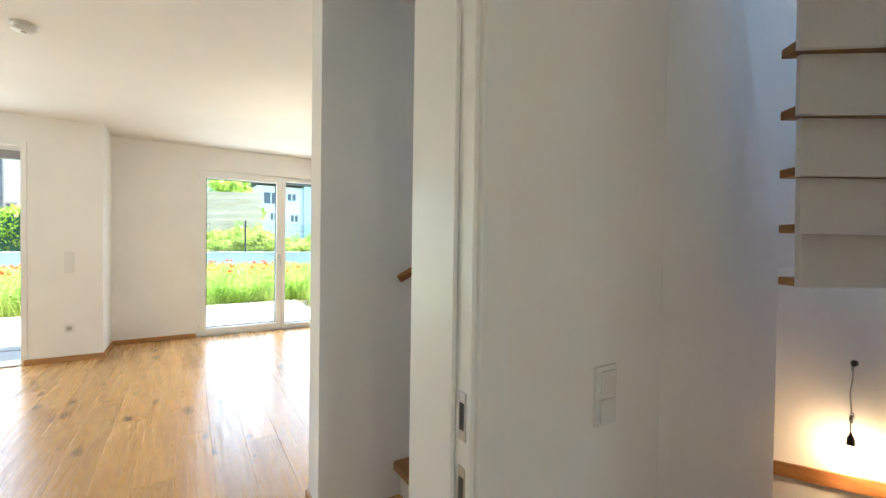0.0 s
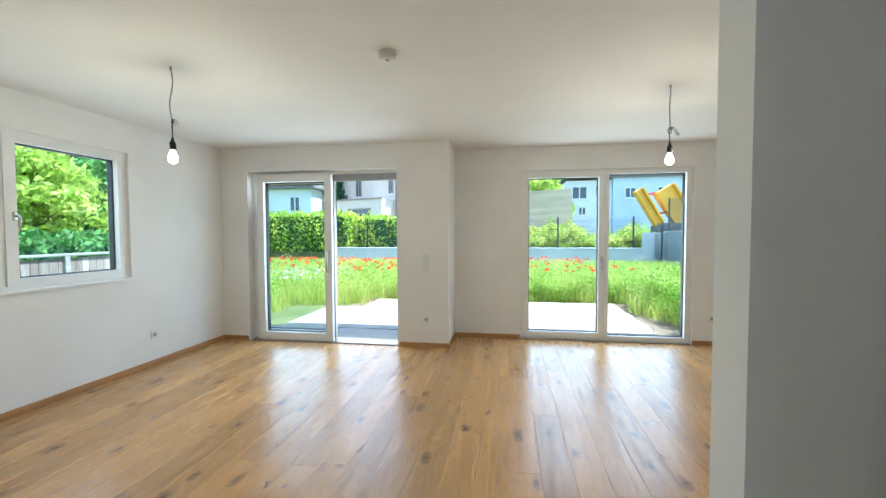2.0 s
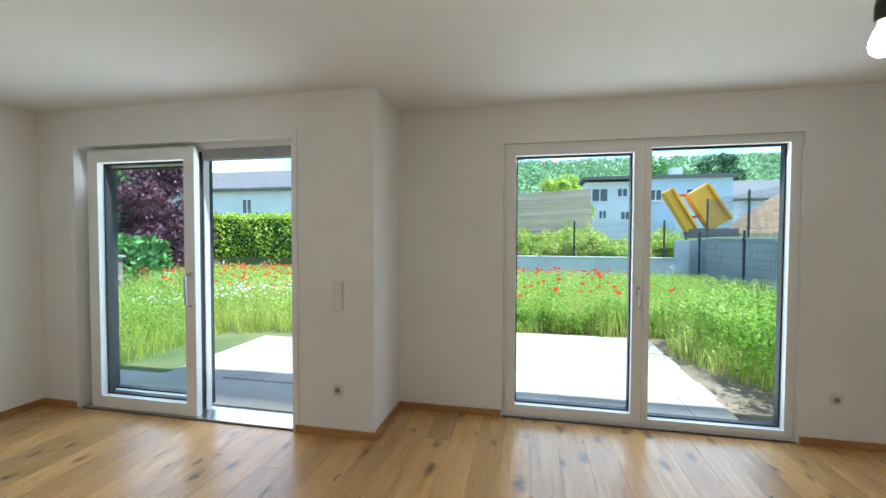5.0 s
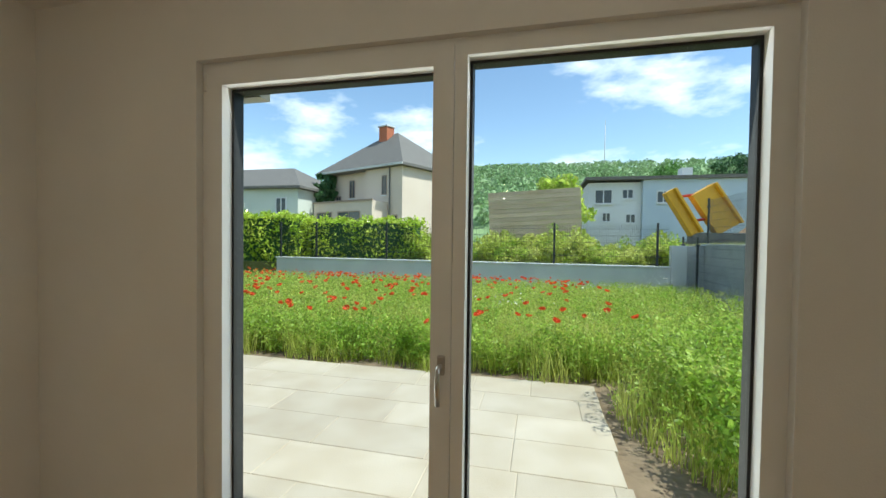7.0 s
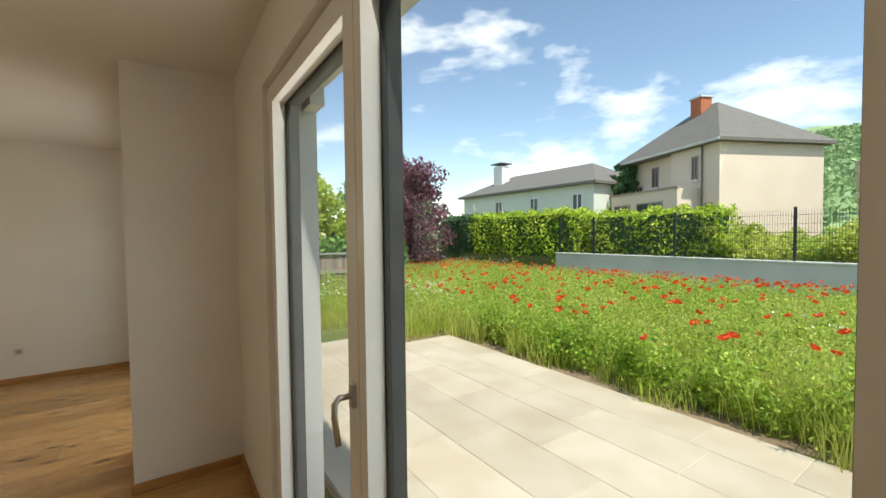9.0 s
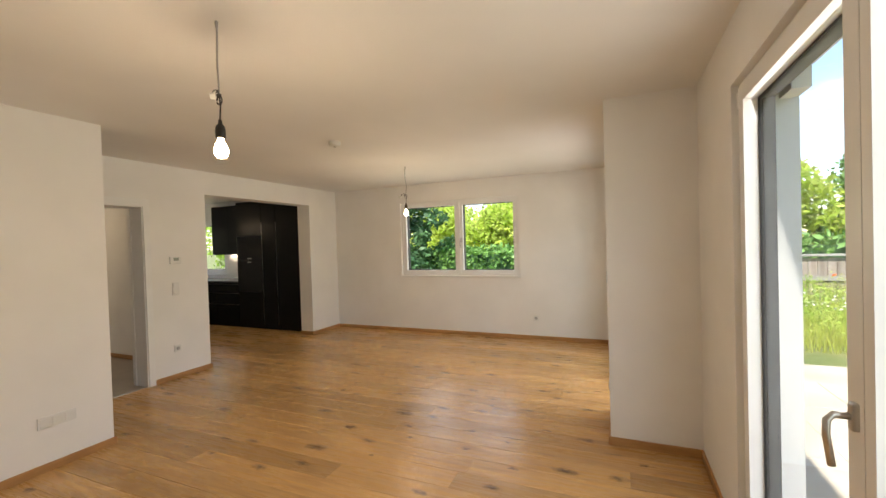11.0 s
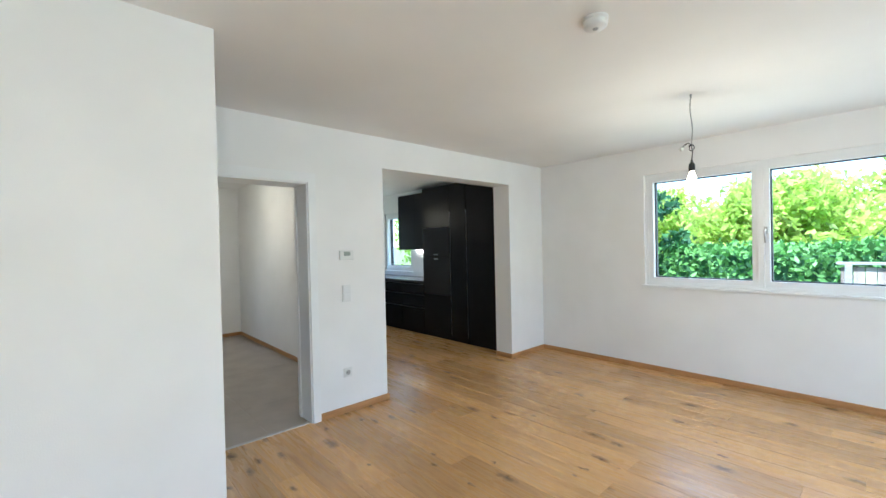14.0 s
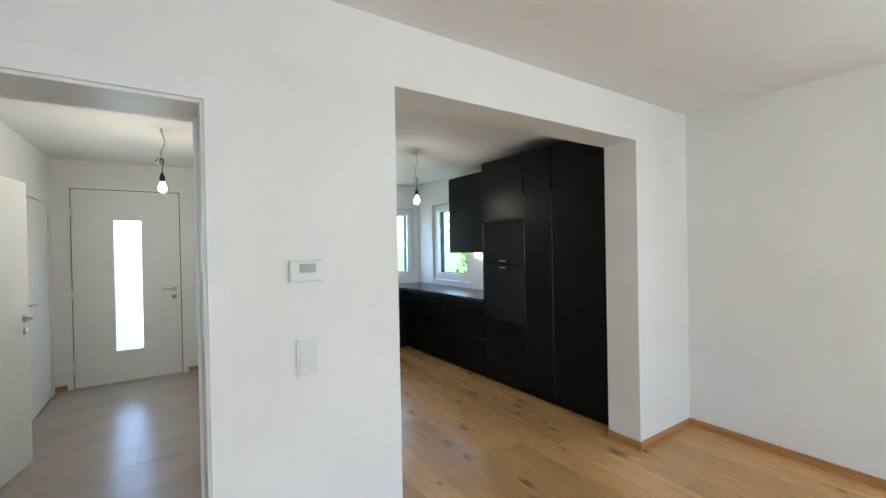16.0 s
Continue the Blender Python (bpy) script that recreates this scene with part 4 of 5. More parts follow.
tree("purple_plum_tree", "purple-leaved plum tree at the meadow's edge", (-6.9, 12.6, -0.1), 4.2, 1.55, PLUM, 11, 60, 170, 0.075, 0.14, 0.09)
tree("fir_tree", "tall slender blue-green fir behind the plum", (-17.2, 17.0, -0.1), 8.4, 1.9, SPRUCE, 12, 150, 130, 0.12, 0.08, 0.2, "cone")
tree("spruce_tree", "dark green spruce outside the side window", (-5.3, -2.2, -0.1), 7.0, 2.2, SPRUCE, 13, 130, 170, 0.10, 0.06, 0.14, "cone")
for i, (x, y, h, r, m, s) in enumerate(((-9.5, 1.2, 2.9, 2.2, LIME_LEAF, 21), (-10.5, 5.4, 4.3, 2.6, LIME_LEAF, 22), (-9.2, 9.0, 3.8, 2.0, LIME_LEAF, 23), (-10.5, 12.8, 4.0, 2.3, DEEP_LEAF, 24),
                                        (-13.5, -3.5, 3.4, 2.6, LIME_LEAF, 25), (-16, 8.5, 5.0, 3.4, LIME_LEAF, 26), (-15.5, 1.0, 3.5, 3.0, LIME_LEAF, 28), (-8.0, -8.0, 6.5, 3.0, DEEP_LEAF, 27))):
    tree("garden_tree", "bright green leafy garden tree" if m is LIME_LEAF else "deep green leafy garden tree", (x, y, -0.1), h, r, m, s, 70, 190, 0.12, 0.12, 0.13)
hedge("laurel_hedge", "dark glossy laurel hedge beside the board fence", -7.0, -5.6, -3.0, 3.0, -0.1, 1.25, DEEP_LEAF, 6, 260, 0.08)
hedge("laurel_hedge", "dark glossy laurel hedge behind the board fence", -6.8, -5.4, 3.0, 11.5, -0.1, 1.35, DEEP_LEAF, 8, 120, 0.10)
tree("kitchen_shrub", "green shrub outside the kitchen windows", (-2.6, -5.2, -0.1), 3.2, 1.4, HERB, 31, 40, 150, 0.07, 0.1, 0.05)
tree("kitchen_shrub", "green shrub outside the kitchen windows", (0.6, -8.2, -0.1), 3.6, 1.7, HERB, 32, 40, 150, 0.07, 0.1, 0.05)

# old board fence along the side garden
bf = thing("board_fence", "weathered brown board fence with grey rails", "fence")
bx = -4.4
fr = random.Random(9)
y = 2.75
while y < 9.2:
    w = fr.uniform(0.13, 0.17)
    part("board", box_bm(bx, bx + 0.02, y, y + w - 0.008, -0.1, 0.98 + fr.uniform(-0.01, 0.012)), OLD_BOARD, bf)
    y += w
part("rail", box_bm(bx + 0.02, bx + 0.055, 2.75, 9.2, 0.52, 0.62, 0.005, 1), GREY_RAIL, bf)
part("cap", box_bm(bx - 0.04, bx + 0.09, 2.7, 9.25, 1.02, 1.065, 0.005, 1), GREY_RAIL, bf)
for y in np.arange(2.8, 9.2, 1.7):
    part("post", box_bm(bx + 0.021, bx + 0.10, y, y + 0.09, -0.1, 1.019, 0.005, 1), GREY_RAIL, bf)

# ---- meadow ----


def meadow_spots(n, r):
    """Random places in the meadow, none on the patio or beyond the walls."""
    x, y = r.uniform(-9.5, 9.6, n * 2), r.uniform(5.4, 16.6, n * 2)
    edge = 0.12 * np.sin(x * 4.3) + 0.08 * np.sin(x * 9.7 + y)
    keep = ~((x > PX0 - 0.1 + edge) & (x < PX1 + 0.30 + edge + 0.25 * np.sin(y * 2.2)) & (y < PY1 + 0.12 + edge)) & ~((x > -0.6) & (x < 1.2) & (y < 7.9 + edge)) & ~((y < 6.0) & (x < 7)) & ~((x > 9.2) & (y < 17))
    keep &= ~((x < -0.5) & (y < 5.9))
    return x[keep][:n], y[keep][:n]


def blades(name, n, h0, h1, width, mat, seed, lean=0.25):
    r = np.random.RandomState(seed)
    x, y = meadow_spots(n, r)
    n = len(x)
    patch = 0.75 + 0.35 * np.sin(x * 1.3 + 0.7 * y) * np.sin(y * 1.1 - 0.4 * x)
    h = r.uniform(h0, h1, n) * patch * (1 - 0.45 * np.clip((y - 11) / 5, 0, 1))
    a = r.uniform(0, 2 * math.pi, n)
    la = r.uniform(0, 2 * math.pi, n)
    ll = h * r.uniform(0.05, lean, n)
    wx, wy = np.cos(a) * width * r.uniform(0.6, 1.3, n), np.sin(a) * width * r.uniform(0.6, 1.3, n)
    dx, dy = np.cos(la) * ll, np.sin(la) * ll
    z = np.full(n, -0.09)
    v = np.stack([np.stack([x - wx, y - wy, z], 1), np.stack([x + wx, y + wy, z], 1),
                  np.stack([x + dx * 0.35 + wx * 0.8, y + dy * 0.35 + wy * 0.8, z + h * 0.6], 1), np.stack([x + dx * 0.35 - wx * 0.8, y + dy * 0.35 - wy * 0.8, z + h * 0.6], 1),
                  np.stack([x + dx, y + dy, z + h], 1)], 1).reshape(-1, 3)
    b = np.arange(n) * 5
    faces = [[i, i + 1, i + 2, i + 3] for i in b] + [[i + 3, i + 2, i + 4] for i in b]
    me = bpy.data.meshes.new(name)
    me.from_pydata(v.tolist(), [], faces)
    me.materials.append(mat)
    return tagged(new(name, me), "tall green meadow grass" if mat is GRASS else "leafy green meadow herbs", "grass", kind="stuff")


blades("meadow_grass", 130000, 0.25, 0.74, 0.0042, GRASS, 41, 0.6)
r = np.random.RandomState(43)
hx, hy = meadow_spots(6500, r)
hz = r.uniform(0.05, 0.58, len(hx)) * (1 - 0.5 * np.clip((hy - 11) / 5, 0, 1))
v, f = leaf_cloud(np.stack([hx, hy, hz], 1), (0.11, 0.11, 0.16), 30, 0.021, r)
tagged(new("meadow_herbs", cloud_mesh("meadow_herbs", v, f, HERB)), "leafy green herbs among the grass", "herbs", kind="stuff")
bxs, bys = r.uniform(6.45, 8.8, 420), r.uniform(6.1, 9.4, 420)
v, f = leaf_cloud(np.stack([bxs, bys, r.uniform(0.05, 0.62, 420)], 1), (0.16, 0.16, 0.16), 60, 0.03, r)
tagged(new("lush_weeds", cloud_mesh("lush_weeds", v, f, HERB)), "lush bushy green weeds beside the patio", "weeds", kind="stuff")
fxs = r.uniform(0.9, 6.3, 240)
fys = PY1 + 0.25 + np.abs(r.normal(0, 0.22, 240))
v, f = leaf_cloud(np.stack([fxs, fys, r.uniform(0.0, 0.42, 240)], 1), (0.13, 0.12, 0.15), 46, 0.028, r)
tagged(new("edge_herbs", cloud_mesh("edge_herbs", v, f, HERB)), "leafy green herbs along the patio edge", "herbs", kind="stuff")
sx_, sy_ = meadow_spots(5200, r)
v, f = leaf_cloud(np.stack([sx_, sy_, r.uniform(0.38, 0.66, len(sx_)) * (1 - 0.45 * np.clip((sy_ - 11) / 5, 0, 1))], 1), (0.07, 0.07, 0.10), 12, 0.016, r)
tagged(new("grass_seed_heads", cloud_mesh("grass_seed_heads", v, f, GRASS)), "feathery pale green seed heads of the grass", "grass", kind="stuff")
dx_, dy_ = meadow_spots(14, r)
dx_, dy_ = np.concatenate([dx_, r.uniform(-1.6, 0.1, 9)]), np.concatenate([dy_, r.uniform(8.2, 9.4, 9)])
cl = np.concatenate([np.stack([x + r.normal(0, 0.25, 22), y + r.normal(0, 0.25, 22), r.uniform(0.4, 0.62, 22)], 1) for x, y in zip(dx_, dy_)])
v, f = leaf_cloud(cl, (0.015, 0.015, 0.008), 3, 0.02, r)
tagged(new("camomile_flowers", cloud_mesh("camomile_flowers", v, f, DAISY)), "small white meadow flowers", "flowers", kind="stuff")


def poppy_bloom(r):
    bm = bmesh.new()
    for k in range(5):
        a = k * 2 * math.pi / 5 + r.uniform(-0.2, 0.2)
        ring = [(0.004, 0.0), (0.022, 0.006), (0.036, 0.024), (0.034, 0.036)]
        rows_ = []
        for d, z in ring:
            hw = (0.004 + d * 0.62)
            rows_.append([bm.verts.new((math.cos(a) * d - math.sin(a) * s * hw, math.sin(a) * d + math.cos(a) * s * hw, z + 0.004 * r.uniform(-1, 1))) for s in (-1, 0, 1)])
        for p, q in zip(rows_, rows_[1:]):
            for i in range(2):
                bm.faces.new((p[i], p[i + 1], q[i + 1], q[i]))
    return bm


pr = random.Random(77)
first = thing("poppy", "red corn poppy in bloom on a thin hairy stem", "poppy", "poppies in the meadow", pose(2.4, 9.4, -0.09))
part("stem", tube_bm([(0, 0, 0), (0.02, 0.01, 0.38), (0.0, 0.02, 0.72)], 0.003, 5), HERB, first)
part("bloom", turned(poppy_bloom(pr), pose(0, 0.02, 0.715, 24, 15)), POPPY, first)
r = np.random.RandomState(51)
qx, qy = meadow_spots(1000, r)
keep = (qy > 8.6) & (qx < 6.5)
qx, qy = qx[keep], qy[keep]
order = np.argsort((qx - 4) ** 2 + (qy - 7) ** 2)
for i in order[:190]:
    m = pose(float(qx[i]), float(qy[i]), -0.09, pr.uniform(-10, 10), pr.uniform(-10, 10), pr.uniform(0, 360))
    c = copy_thing(first, m)
    c.scale = (0.95, 0.95, 0.9) if i % 2 else (1.15, 1.15, 1.0)
far = order[190:]
v, f = leaf_cloud(np.stack([qx[far], qy[far], r.uniform(0.58, 0.74, len(far)) * (1 - 0.4 * np.clip((qy[far] - 11) / 5, 0, 1))], 1), (0.03, 0.03, 0.02), 7, 0.032, r)
tagged(new("poppy_field", cloud_mesh("poppy_field", v, f, POPPY)), "red poppies scattered through the far meadow", "poppies", kind="stuff")

# ---- houses and distance ----


def house_window(parent, x0, x1, y, z0, z1, mat=FAR_FRAME, cross=True):
    w = part("window", wall_bm("y", y - 0.06, y + 0.03, x0, x1, z0, z1, [(x0 + 0.08, x1 - 0.08, z0 + 0.08, z1 - 0.08)]), mat, parent)
    part("pane", box_bm(x0 + 0.08, x1 - 0.08, y - 0.02, y - 0.005, z0 + 0.08, z1 - 0.08), FAR_GLASS, w)
    if cross:
        part("bar", box_bm((x0 + x1) / 2 - 0.04, (x0 + x1) / 2 + 0.04, y - 0.05, y - 0.021, z0 + 0.08, z1 - 0.08), mat, w)
    part("sill", box_bm(x0 - 0.05, x1 + 0.05, y - 0.14, y - 0.061, z0 - 0.08, z0), WHITE_HOUSE, w)
    return w


def hip_roof(x0, x1, y0, y1, z, top, over, ridge):
    """A hipped roof with overhang and a ridge of the given half length along x."""
    bm = bmesh.new()
    cx, cy = (x0 + x1) / 2, (y0 + y1) / 2
    lo = [bm.verts.new(c) for c in ((x0 - over, y0 - over, z), (x1 + over, y0 - over, z), (x1 + over, y1 + over, z), (x0 - over, y1 + over, z))]
    up = [bm.verts.new((v.co.x, v.co.y, z + 0.18)) for v in lo]
    a, b = bm.verts.new((cx - ridge, cy, top)), bm.verts.new((cx + ridge, cy, top))
    bm.faces.new(lo)
    for i in range(4):
        bm.faces.new((lo[i], lo[(i + 1) % 4], up[(i + 1) % 4], up[i]))
    bm.faces.new((up[0], up[1], b, a))
    bm.faces.new((up[1], up[2], b))
    bm.faces.new((up[2], up[3], a, b))
    bm.faces.new((up[3], up[0], a))
    return bm


hs = thing("villa", "beige rendered villa with grey hipped roof and brick chimney", "house")
part("wall", box_bm(-10.2, -4.0, 31.0, 39, 0, 6.5), BEIGE, hs)
part("wall", box_bm(-3.99, 0.5, 30.4, 39, 0, 6.5), BEIGE, hs)
part("wall", box_bm(-9.1, -1.2, 28.6, 31.19, 0, 4.1), BEIGE, hs, "beige terrace storey")
part("parapet", box_bm(-9.2, -1.1, 28.5, 28.7, 4.1, 4.22), FAR_FRAME, hs)
rf = part("roof", hip_roof(-10.2, 0.5, 30.4, 39, 6.5, 10.0, 0.5, 0.7), SLATE, hs, "grey tiled hipped roof")
part("chimney", box_bm(-5.7, -4.6, 33.6, 34.6, 8.4, 10.4, 0.03), BRICK_RED, rf, "red brick chimney")
part("chimney_cap", box_bm(-5.8, -4.5, 33.5, 34.7, 10.401, 10.52, 0.03), CONCRETE, rf)
part("skylight", turned(box_bm(-0.4, 0.4, -0.55, 0.55, -0.05, 0.08, 0.02), pose(-6.7, 32.0, 7.75, 35)), FAR_GLASS, rf)
part("gutter", box_bm(-10.7, 1.0, 29.78, 29.89, 6.52, 6.66), CONCRETE, rf)
part("downpipe", tube_bm([(-0.9, 30.3, 6.5), (-0.9, 30.3, 0)], 0.06, 8), SLATE, hs)
for x0, x1, y, z0, z1 in ((-6.9, -6.1, 31.0, 4.6, 6.0), (-8.9, -8.1, 31.0, 4.45, 4.85), (-1.9, -1.3, 30.4, 4.6, 6.0), (-8.6, -6.4, 28.6, 2.3, 3.45), (-5.6, -2.6, 28.6, 2.3, 3.45), (-0.7, 0.0, 30.4, 2.1, 3.2)):
    house_window(hs, x0, x1, y, z0, z1)
hs.matrix_basis = pose(-6.2, 34.7, 0, 0, 0, -24) @ Matrix.Diagonal((0.80, 0.80, 0.98, 1.0)) @ pose(4.85, -34.7, 0)

wh = thing("bungalow", "pale green rendered house with low grey roof", "house")
part("wall", box_bm(-26.5, -11.6, 30, 38, 0, 5.0), PALE_HOUSE, wh)
rf = part("roof", hip_roof(-26.5, -11.6, 30, 38, 5.0, 7.2, 0.45, 4.5), SLATE, wh, "low grey hipped roof")
part("chimney", box_bm(-24.1, -22.9, 31.8, 32.8, 5.6, 8.0, 0.03), WHITE_HOUSE, rf, "white rendered chimney")
part("chimney_cap", box_bm(-24.3, -22.7, 31.6, 33.0, 8.2, 8.28), SLATE, rf)
for x in (-21.8, -17.6, -13.4):
    house_window(wh, x, x + 0.9, 30, 3.2, 4.4, WHITE_HOUSE)

bh = thing("modern_house", "white and pale blue flat-roofed house on the slope", "house")
part("wall", box_bm(9.1, 13.2, 40, 48, 0, 6.35), WHITE_HOUSE, bh)
part("wall", box_bm(13.21, 20.5, 39.6, 48, 0, 6.5), BLUE_HOUSE, bh, "pale blue boarded part")
part("roof", box_bm(8.8, 20.9, 39.3, 48.3, 6.501, 6.75), SLATE, bh, "flat grey roof")
part("chimney", box_bm(16.4, 17.2, 41, 42, 6.751, 7.6), WHITE_HOUSE, bh)
for x0, x1, z0, z1, y in ((9.6, 11.0, 4.6, 5.8, 40), (11.7, 12.6, 5.0, 5.8, 40), (10.2, 10.9, 3.1, 3.9, 40), (12.0, 12.8, 3.0, 3.8, 40), (17.0, 18.2, 4.4, 5.6, 39.6), (14.2, 15.2, 4.6, 5.6, 39.6)):
    house_window(bh, x0, x1, y, z0, z1, WHITE_HOUSE)
gh = thing("low_house", "low white house with grey roof behind the machine", "house")
part("wall", box_bm(21.5, 36, 44, 52, 0, 4.9), WHITE_HOUSE, gh)
part("roof", hip_roof(21.5, 36, 44, 52, 4.9, 7.2, 0.5, 4.5), SLATE, gh)

# wide board screen behind the fence
ps = thing("board_screen", "tall tan screen of horizontal boards, slightly tilted", "screen", at=pose(3.35, 20.5, 1.0, 0, -3.0))
for k in range(14):
    part("board", box_bm(0.0, 3.55, 0.002 * (k % 2), 0.04, 0.172 * k, 0.172 * k + 0.164, 0.004, 1), PANEL_WOOD, ps)
for x in (0.3, 1.75, 3.2):
    part("post", box_bm(x, x + 0.1, 0.041, 0.14, -0.9, 2.4), PANEL_WOOD, ps)

# yellow steel machine parts parked on the slope
ym = thing("yellow_machine", "yellow steel machine part with red bars", "machine")
for (x, z), (x2, z2), w in (((10.9, 3.85), (12.0, 1.95), 0.35), ((12.45, 4.05), (13.5, 2.35), 0.95)):
    ang = math.degrees(math.atan2(z2 - z, x2 - x))
    ln = math.hypot(x2 - x, z2 - z)
    part("plate", turned(box_bm(0, ln, -0.3, 0.3, -w, 0, 0.04), pose(x, 24, z, 0, -ang)), YELLOW, ym)
    part("flange", turned(box_bm(0, ln, -0.5, 0.5, 0.001, 0.10, 0.02), pose(x, 24, z, 0, -ang)), YELLOW, ym)
part("red_bar", tube_bm([(11.1, 24, 3.5), (12.7, 24, 3.75)], 0.06, 8), RED_BAR, ym)
part("red_bar", tube_bm([(11.6, 24, 2.4), (12.9, 24, 2.7)], 0.06, 8), RED_BAR, ym)
part("stand", box_bm(11.7, 13.9, 23.7, 24.4, 0.6, 1.95, 0.03), SLATE, ym)
setting("spoil_mound", turned(lathe_bm([(9, 0), (7, 0.5), (4, 0.9), (1.5, 1.05), (0, 1.1)], 28), pose(15.5, 25.5, 0.6)), LAWN, "grassy mound of spoil", "ground")
heap = lathe_bm([(4.6, 0), (3.5, 1.0), (2.3, 2.1), (1.1, 3.1), (0.4, 3.45), (0, 3.5)], 26)
for v in heap.verts:
    v.co += 0.28 * noise.noise_vector(v.co * 0.9)
part("heap_body", turned(heap, pose(18.2, 27.5, 0.6)), TAN_SOIL, thing("soil_heap", "tan heap of dug soil beside the yellow machine", "soil heap"))

# wooded hill, its greens paled for haze
hv = bmesh.new()
gx, gy = 90, 14
vs = []
for j in range(gy):
    for i in range(gx):
        x = -900 + 1900 * i / (gx - 1)
        y = 150 + 420 * j / (gy - 1)
        ridge = 112 * max(0.0, min(1.0, (x + 330) / 190)) ** 0.8 * (1 - 0.15 * math.sin(x * 0.006 + 1)) 
        z = ridge * (j / (gy - 1)) ** 0.85 + (noise.noise(Vector((x * 0.02, y * 0.02, 0))) * 5 if j else -3)
        vs.append(hv.verts.new((x, y, z)))
for j in range(gy - 1):
    for i in range(gx - 1):
        f = hv.faces.new((vs[j * gx + i], vs[j * gx + i + 1], vs[(j + 1) * gx + i + 1], vs[(j + 1) * gx + i]))
        f.smooth = True
setting("backdrop_hill", hv, HAZY_HILL, "long wooded green hill on the horizon, haze painted into its greens", "hill")
mast = thing("radio_mast", "thin grey radio mast on the wooded hill", "radio mast", at=pose(61, 405, 60))
part("pole", tube_bm([(0, 0, 0), (0, 0, 48)], 0.55, 8, None, 0.3), CONCRETE, mast)
part("antenna", tube_bm([(0, 0, 48), (0, 0, 53)], 0.2, 6), CONCRETE, mast)
r = np.random.RandomState(61)
n = 1600
tx = r.uniform(-200, 300, n)
ty = r.uniform(150, 420, n)
tz = 108 * np.clip((tx + 330) / 190, 0, 1) ** 0.8 * ((ty - 150) / 420) ** 0.85 + 2
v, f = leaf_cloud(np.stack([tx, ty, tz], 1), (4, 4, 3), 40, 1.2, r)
tagged(new("far_woods", cloud_mesh("far_woods", v, f, HAZY_LEAF)), "distant deciduous wood on the hillside, leaf colour paled for haze", "woods", kind="stuff")
for i, (x, y, h, rr, m, s) in enumerate(((6.6, 33, 5.6, 2.0, LIME_LEAF, 71), (19.5, 56, 10.0, 3.2, DEEP_LEAF, 72), (27, 58, 11.5, 3.8, SPRUCE, 73), (-11.0, 33, 6.4, 1.3, SPRUCE, 74), (4.0, 36, 4.4, 2.4, DEEP_LEAF, 75), (-28.5, 26, 5.0, 1.8, DEEP_LEAF, 76))):
    tree("garden_tree", "leafy green tree among the far houses", (x, y, 0), h, rr, m, s, 40, 150, 0.2, 0.15, 0.15)

# ---- fittings and loose things ----


def pendant(name, label, x, y, z_bulb, top, group, seed, tail=1.0):
    """A bare bulb in a black socket on a knotted grey cable with spare wires; the bulb is lit."""
    r = random.Random(seed)
    p = thing(name, label, "pendant lamp", group, pose(x, y, 0, 0, 0, r.uniform(-40, 40)))
    zs = z_bulb + 0.115          # top of the socket
    knot = zs + 0.11
    part("hook", turned(lathe_bm([(0, 0), (0.006, 0), (0.008, -0.004), (0.005, -0.03), (0, -0.03)], 12), pose(0, 0, top)), CABLE_GREY, p)
    pts = []
    for i in range(13):
        s = i / 12
        bow = 0.022 * math.sin(math.pi * s * 1.5 + seed) * math.sin(math.pi * s)
        pts.append((bow, bow * 0.4, top - 0.01 + (knot - top + 0.01) * s))
    part("cable", tube_bm(pts, 0.0042, 8), CABLE_GREY, p)
    loop = [(0.016 * math.sin(a), 0.007 * math.cos(a * 1.3), knot - 0.02 + 0.022 * math.cos(a)) for a in [k * 0.5 for k in range(16)]]
    part("knot", tube_bm(loop, 0.0036, 7), CABLE_DARK, p)
    part("lead", tube_bm([(0, 0, knot), (-0.006, 0.002, knot - 0.05), (0, 0, zs)], 0.0036, 7), CABLE_DARK, p)
    for k in (-1, 1):
        part("spare_wire", tube_bm([(0, 0, knot), (0.03, 0.004 * k, knot + 0.012), (0.055 * tail, 0.008 * k, knot - 0.002), (0.085 * tail, 0.006 * k, knot - 0.028)], 0.0022, 6), CABLE_DARK, p)
    part("connector", turned(box_bm(-0.012, 0.012, -0.011, 0.011, -0.014, 0.010, 0.003), pose(0.09 * tail, 0, knot - 0.034, 0, 35)), CLEAR_PLASTIC, p, "pale plastic wire connector")
    part("socket", turned(lathe_bm([(0, 0.0), (0.008, 0.0), (0.009, -0.018), (0.018, -0.028), (0.021, -0.045), (0.021, -0.078), (0.0195, -0.082), (0, -0.082)], 20), pose(0, 0, zs)), SOCKET_BLACK, p, "black lamp socket")
    part("label_strip", turned(box_bm(-0.011, 0.011, -0.0222, -0.0205, -0.074, -0.046), pose(0, 0, zs)), WHITE_PLASTIC, p)
    part("bulb", turned(lathe_bm([(0.013, -0.080), (0.014, -0.092), (0.022, -0.108), (0.029, -0.128), (0.030, -0.142), (0.026, -0.157), (0.015, -0.168), (0, -0.172)], 20), pose(0, 0, zs)), BULB, p, "lit warm white bulb")
    return p


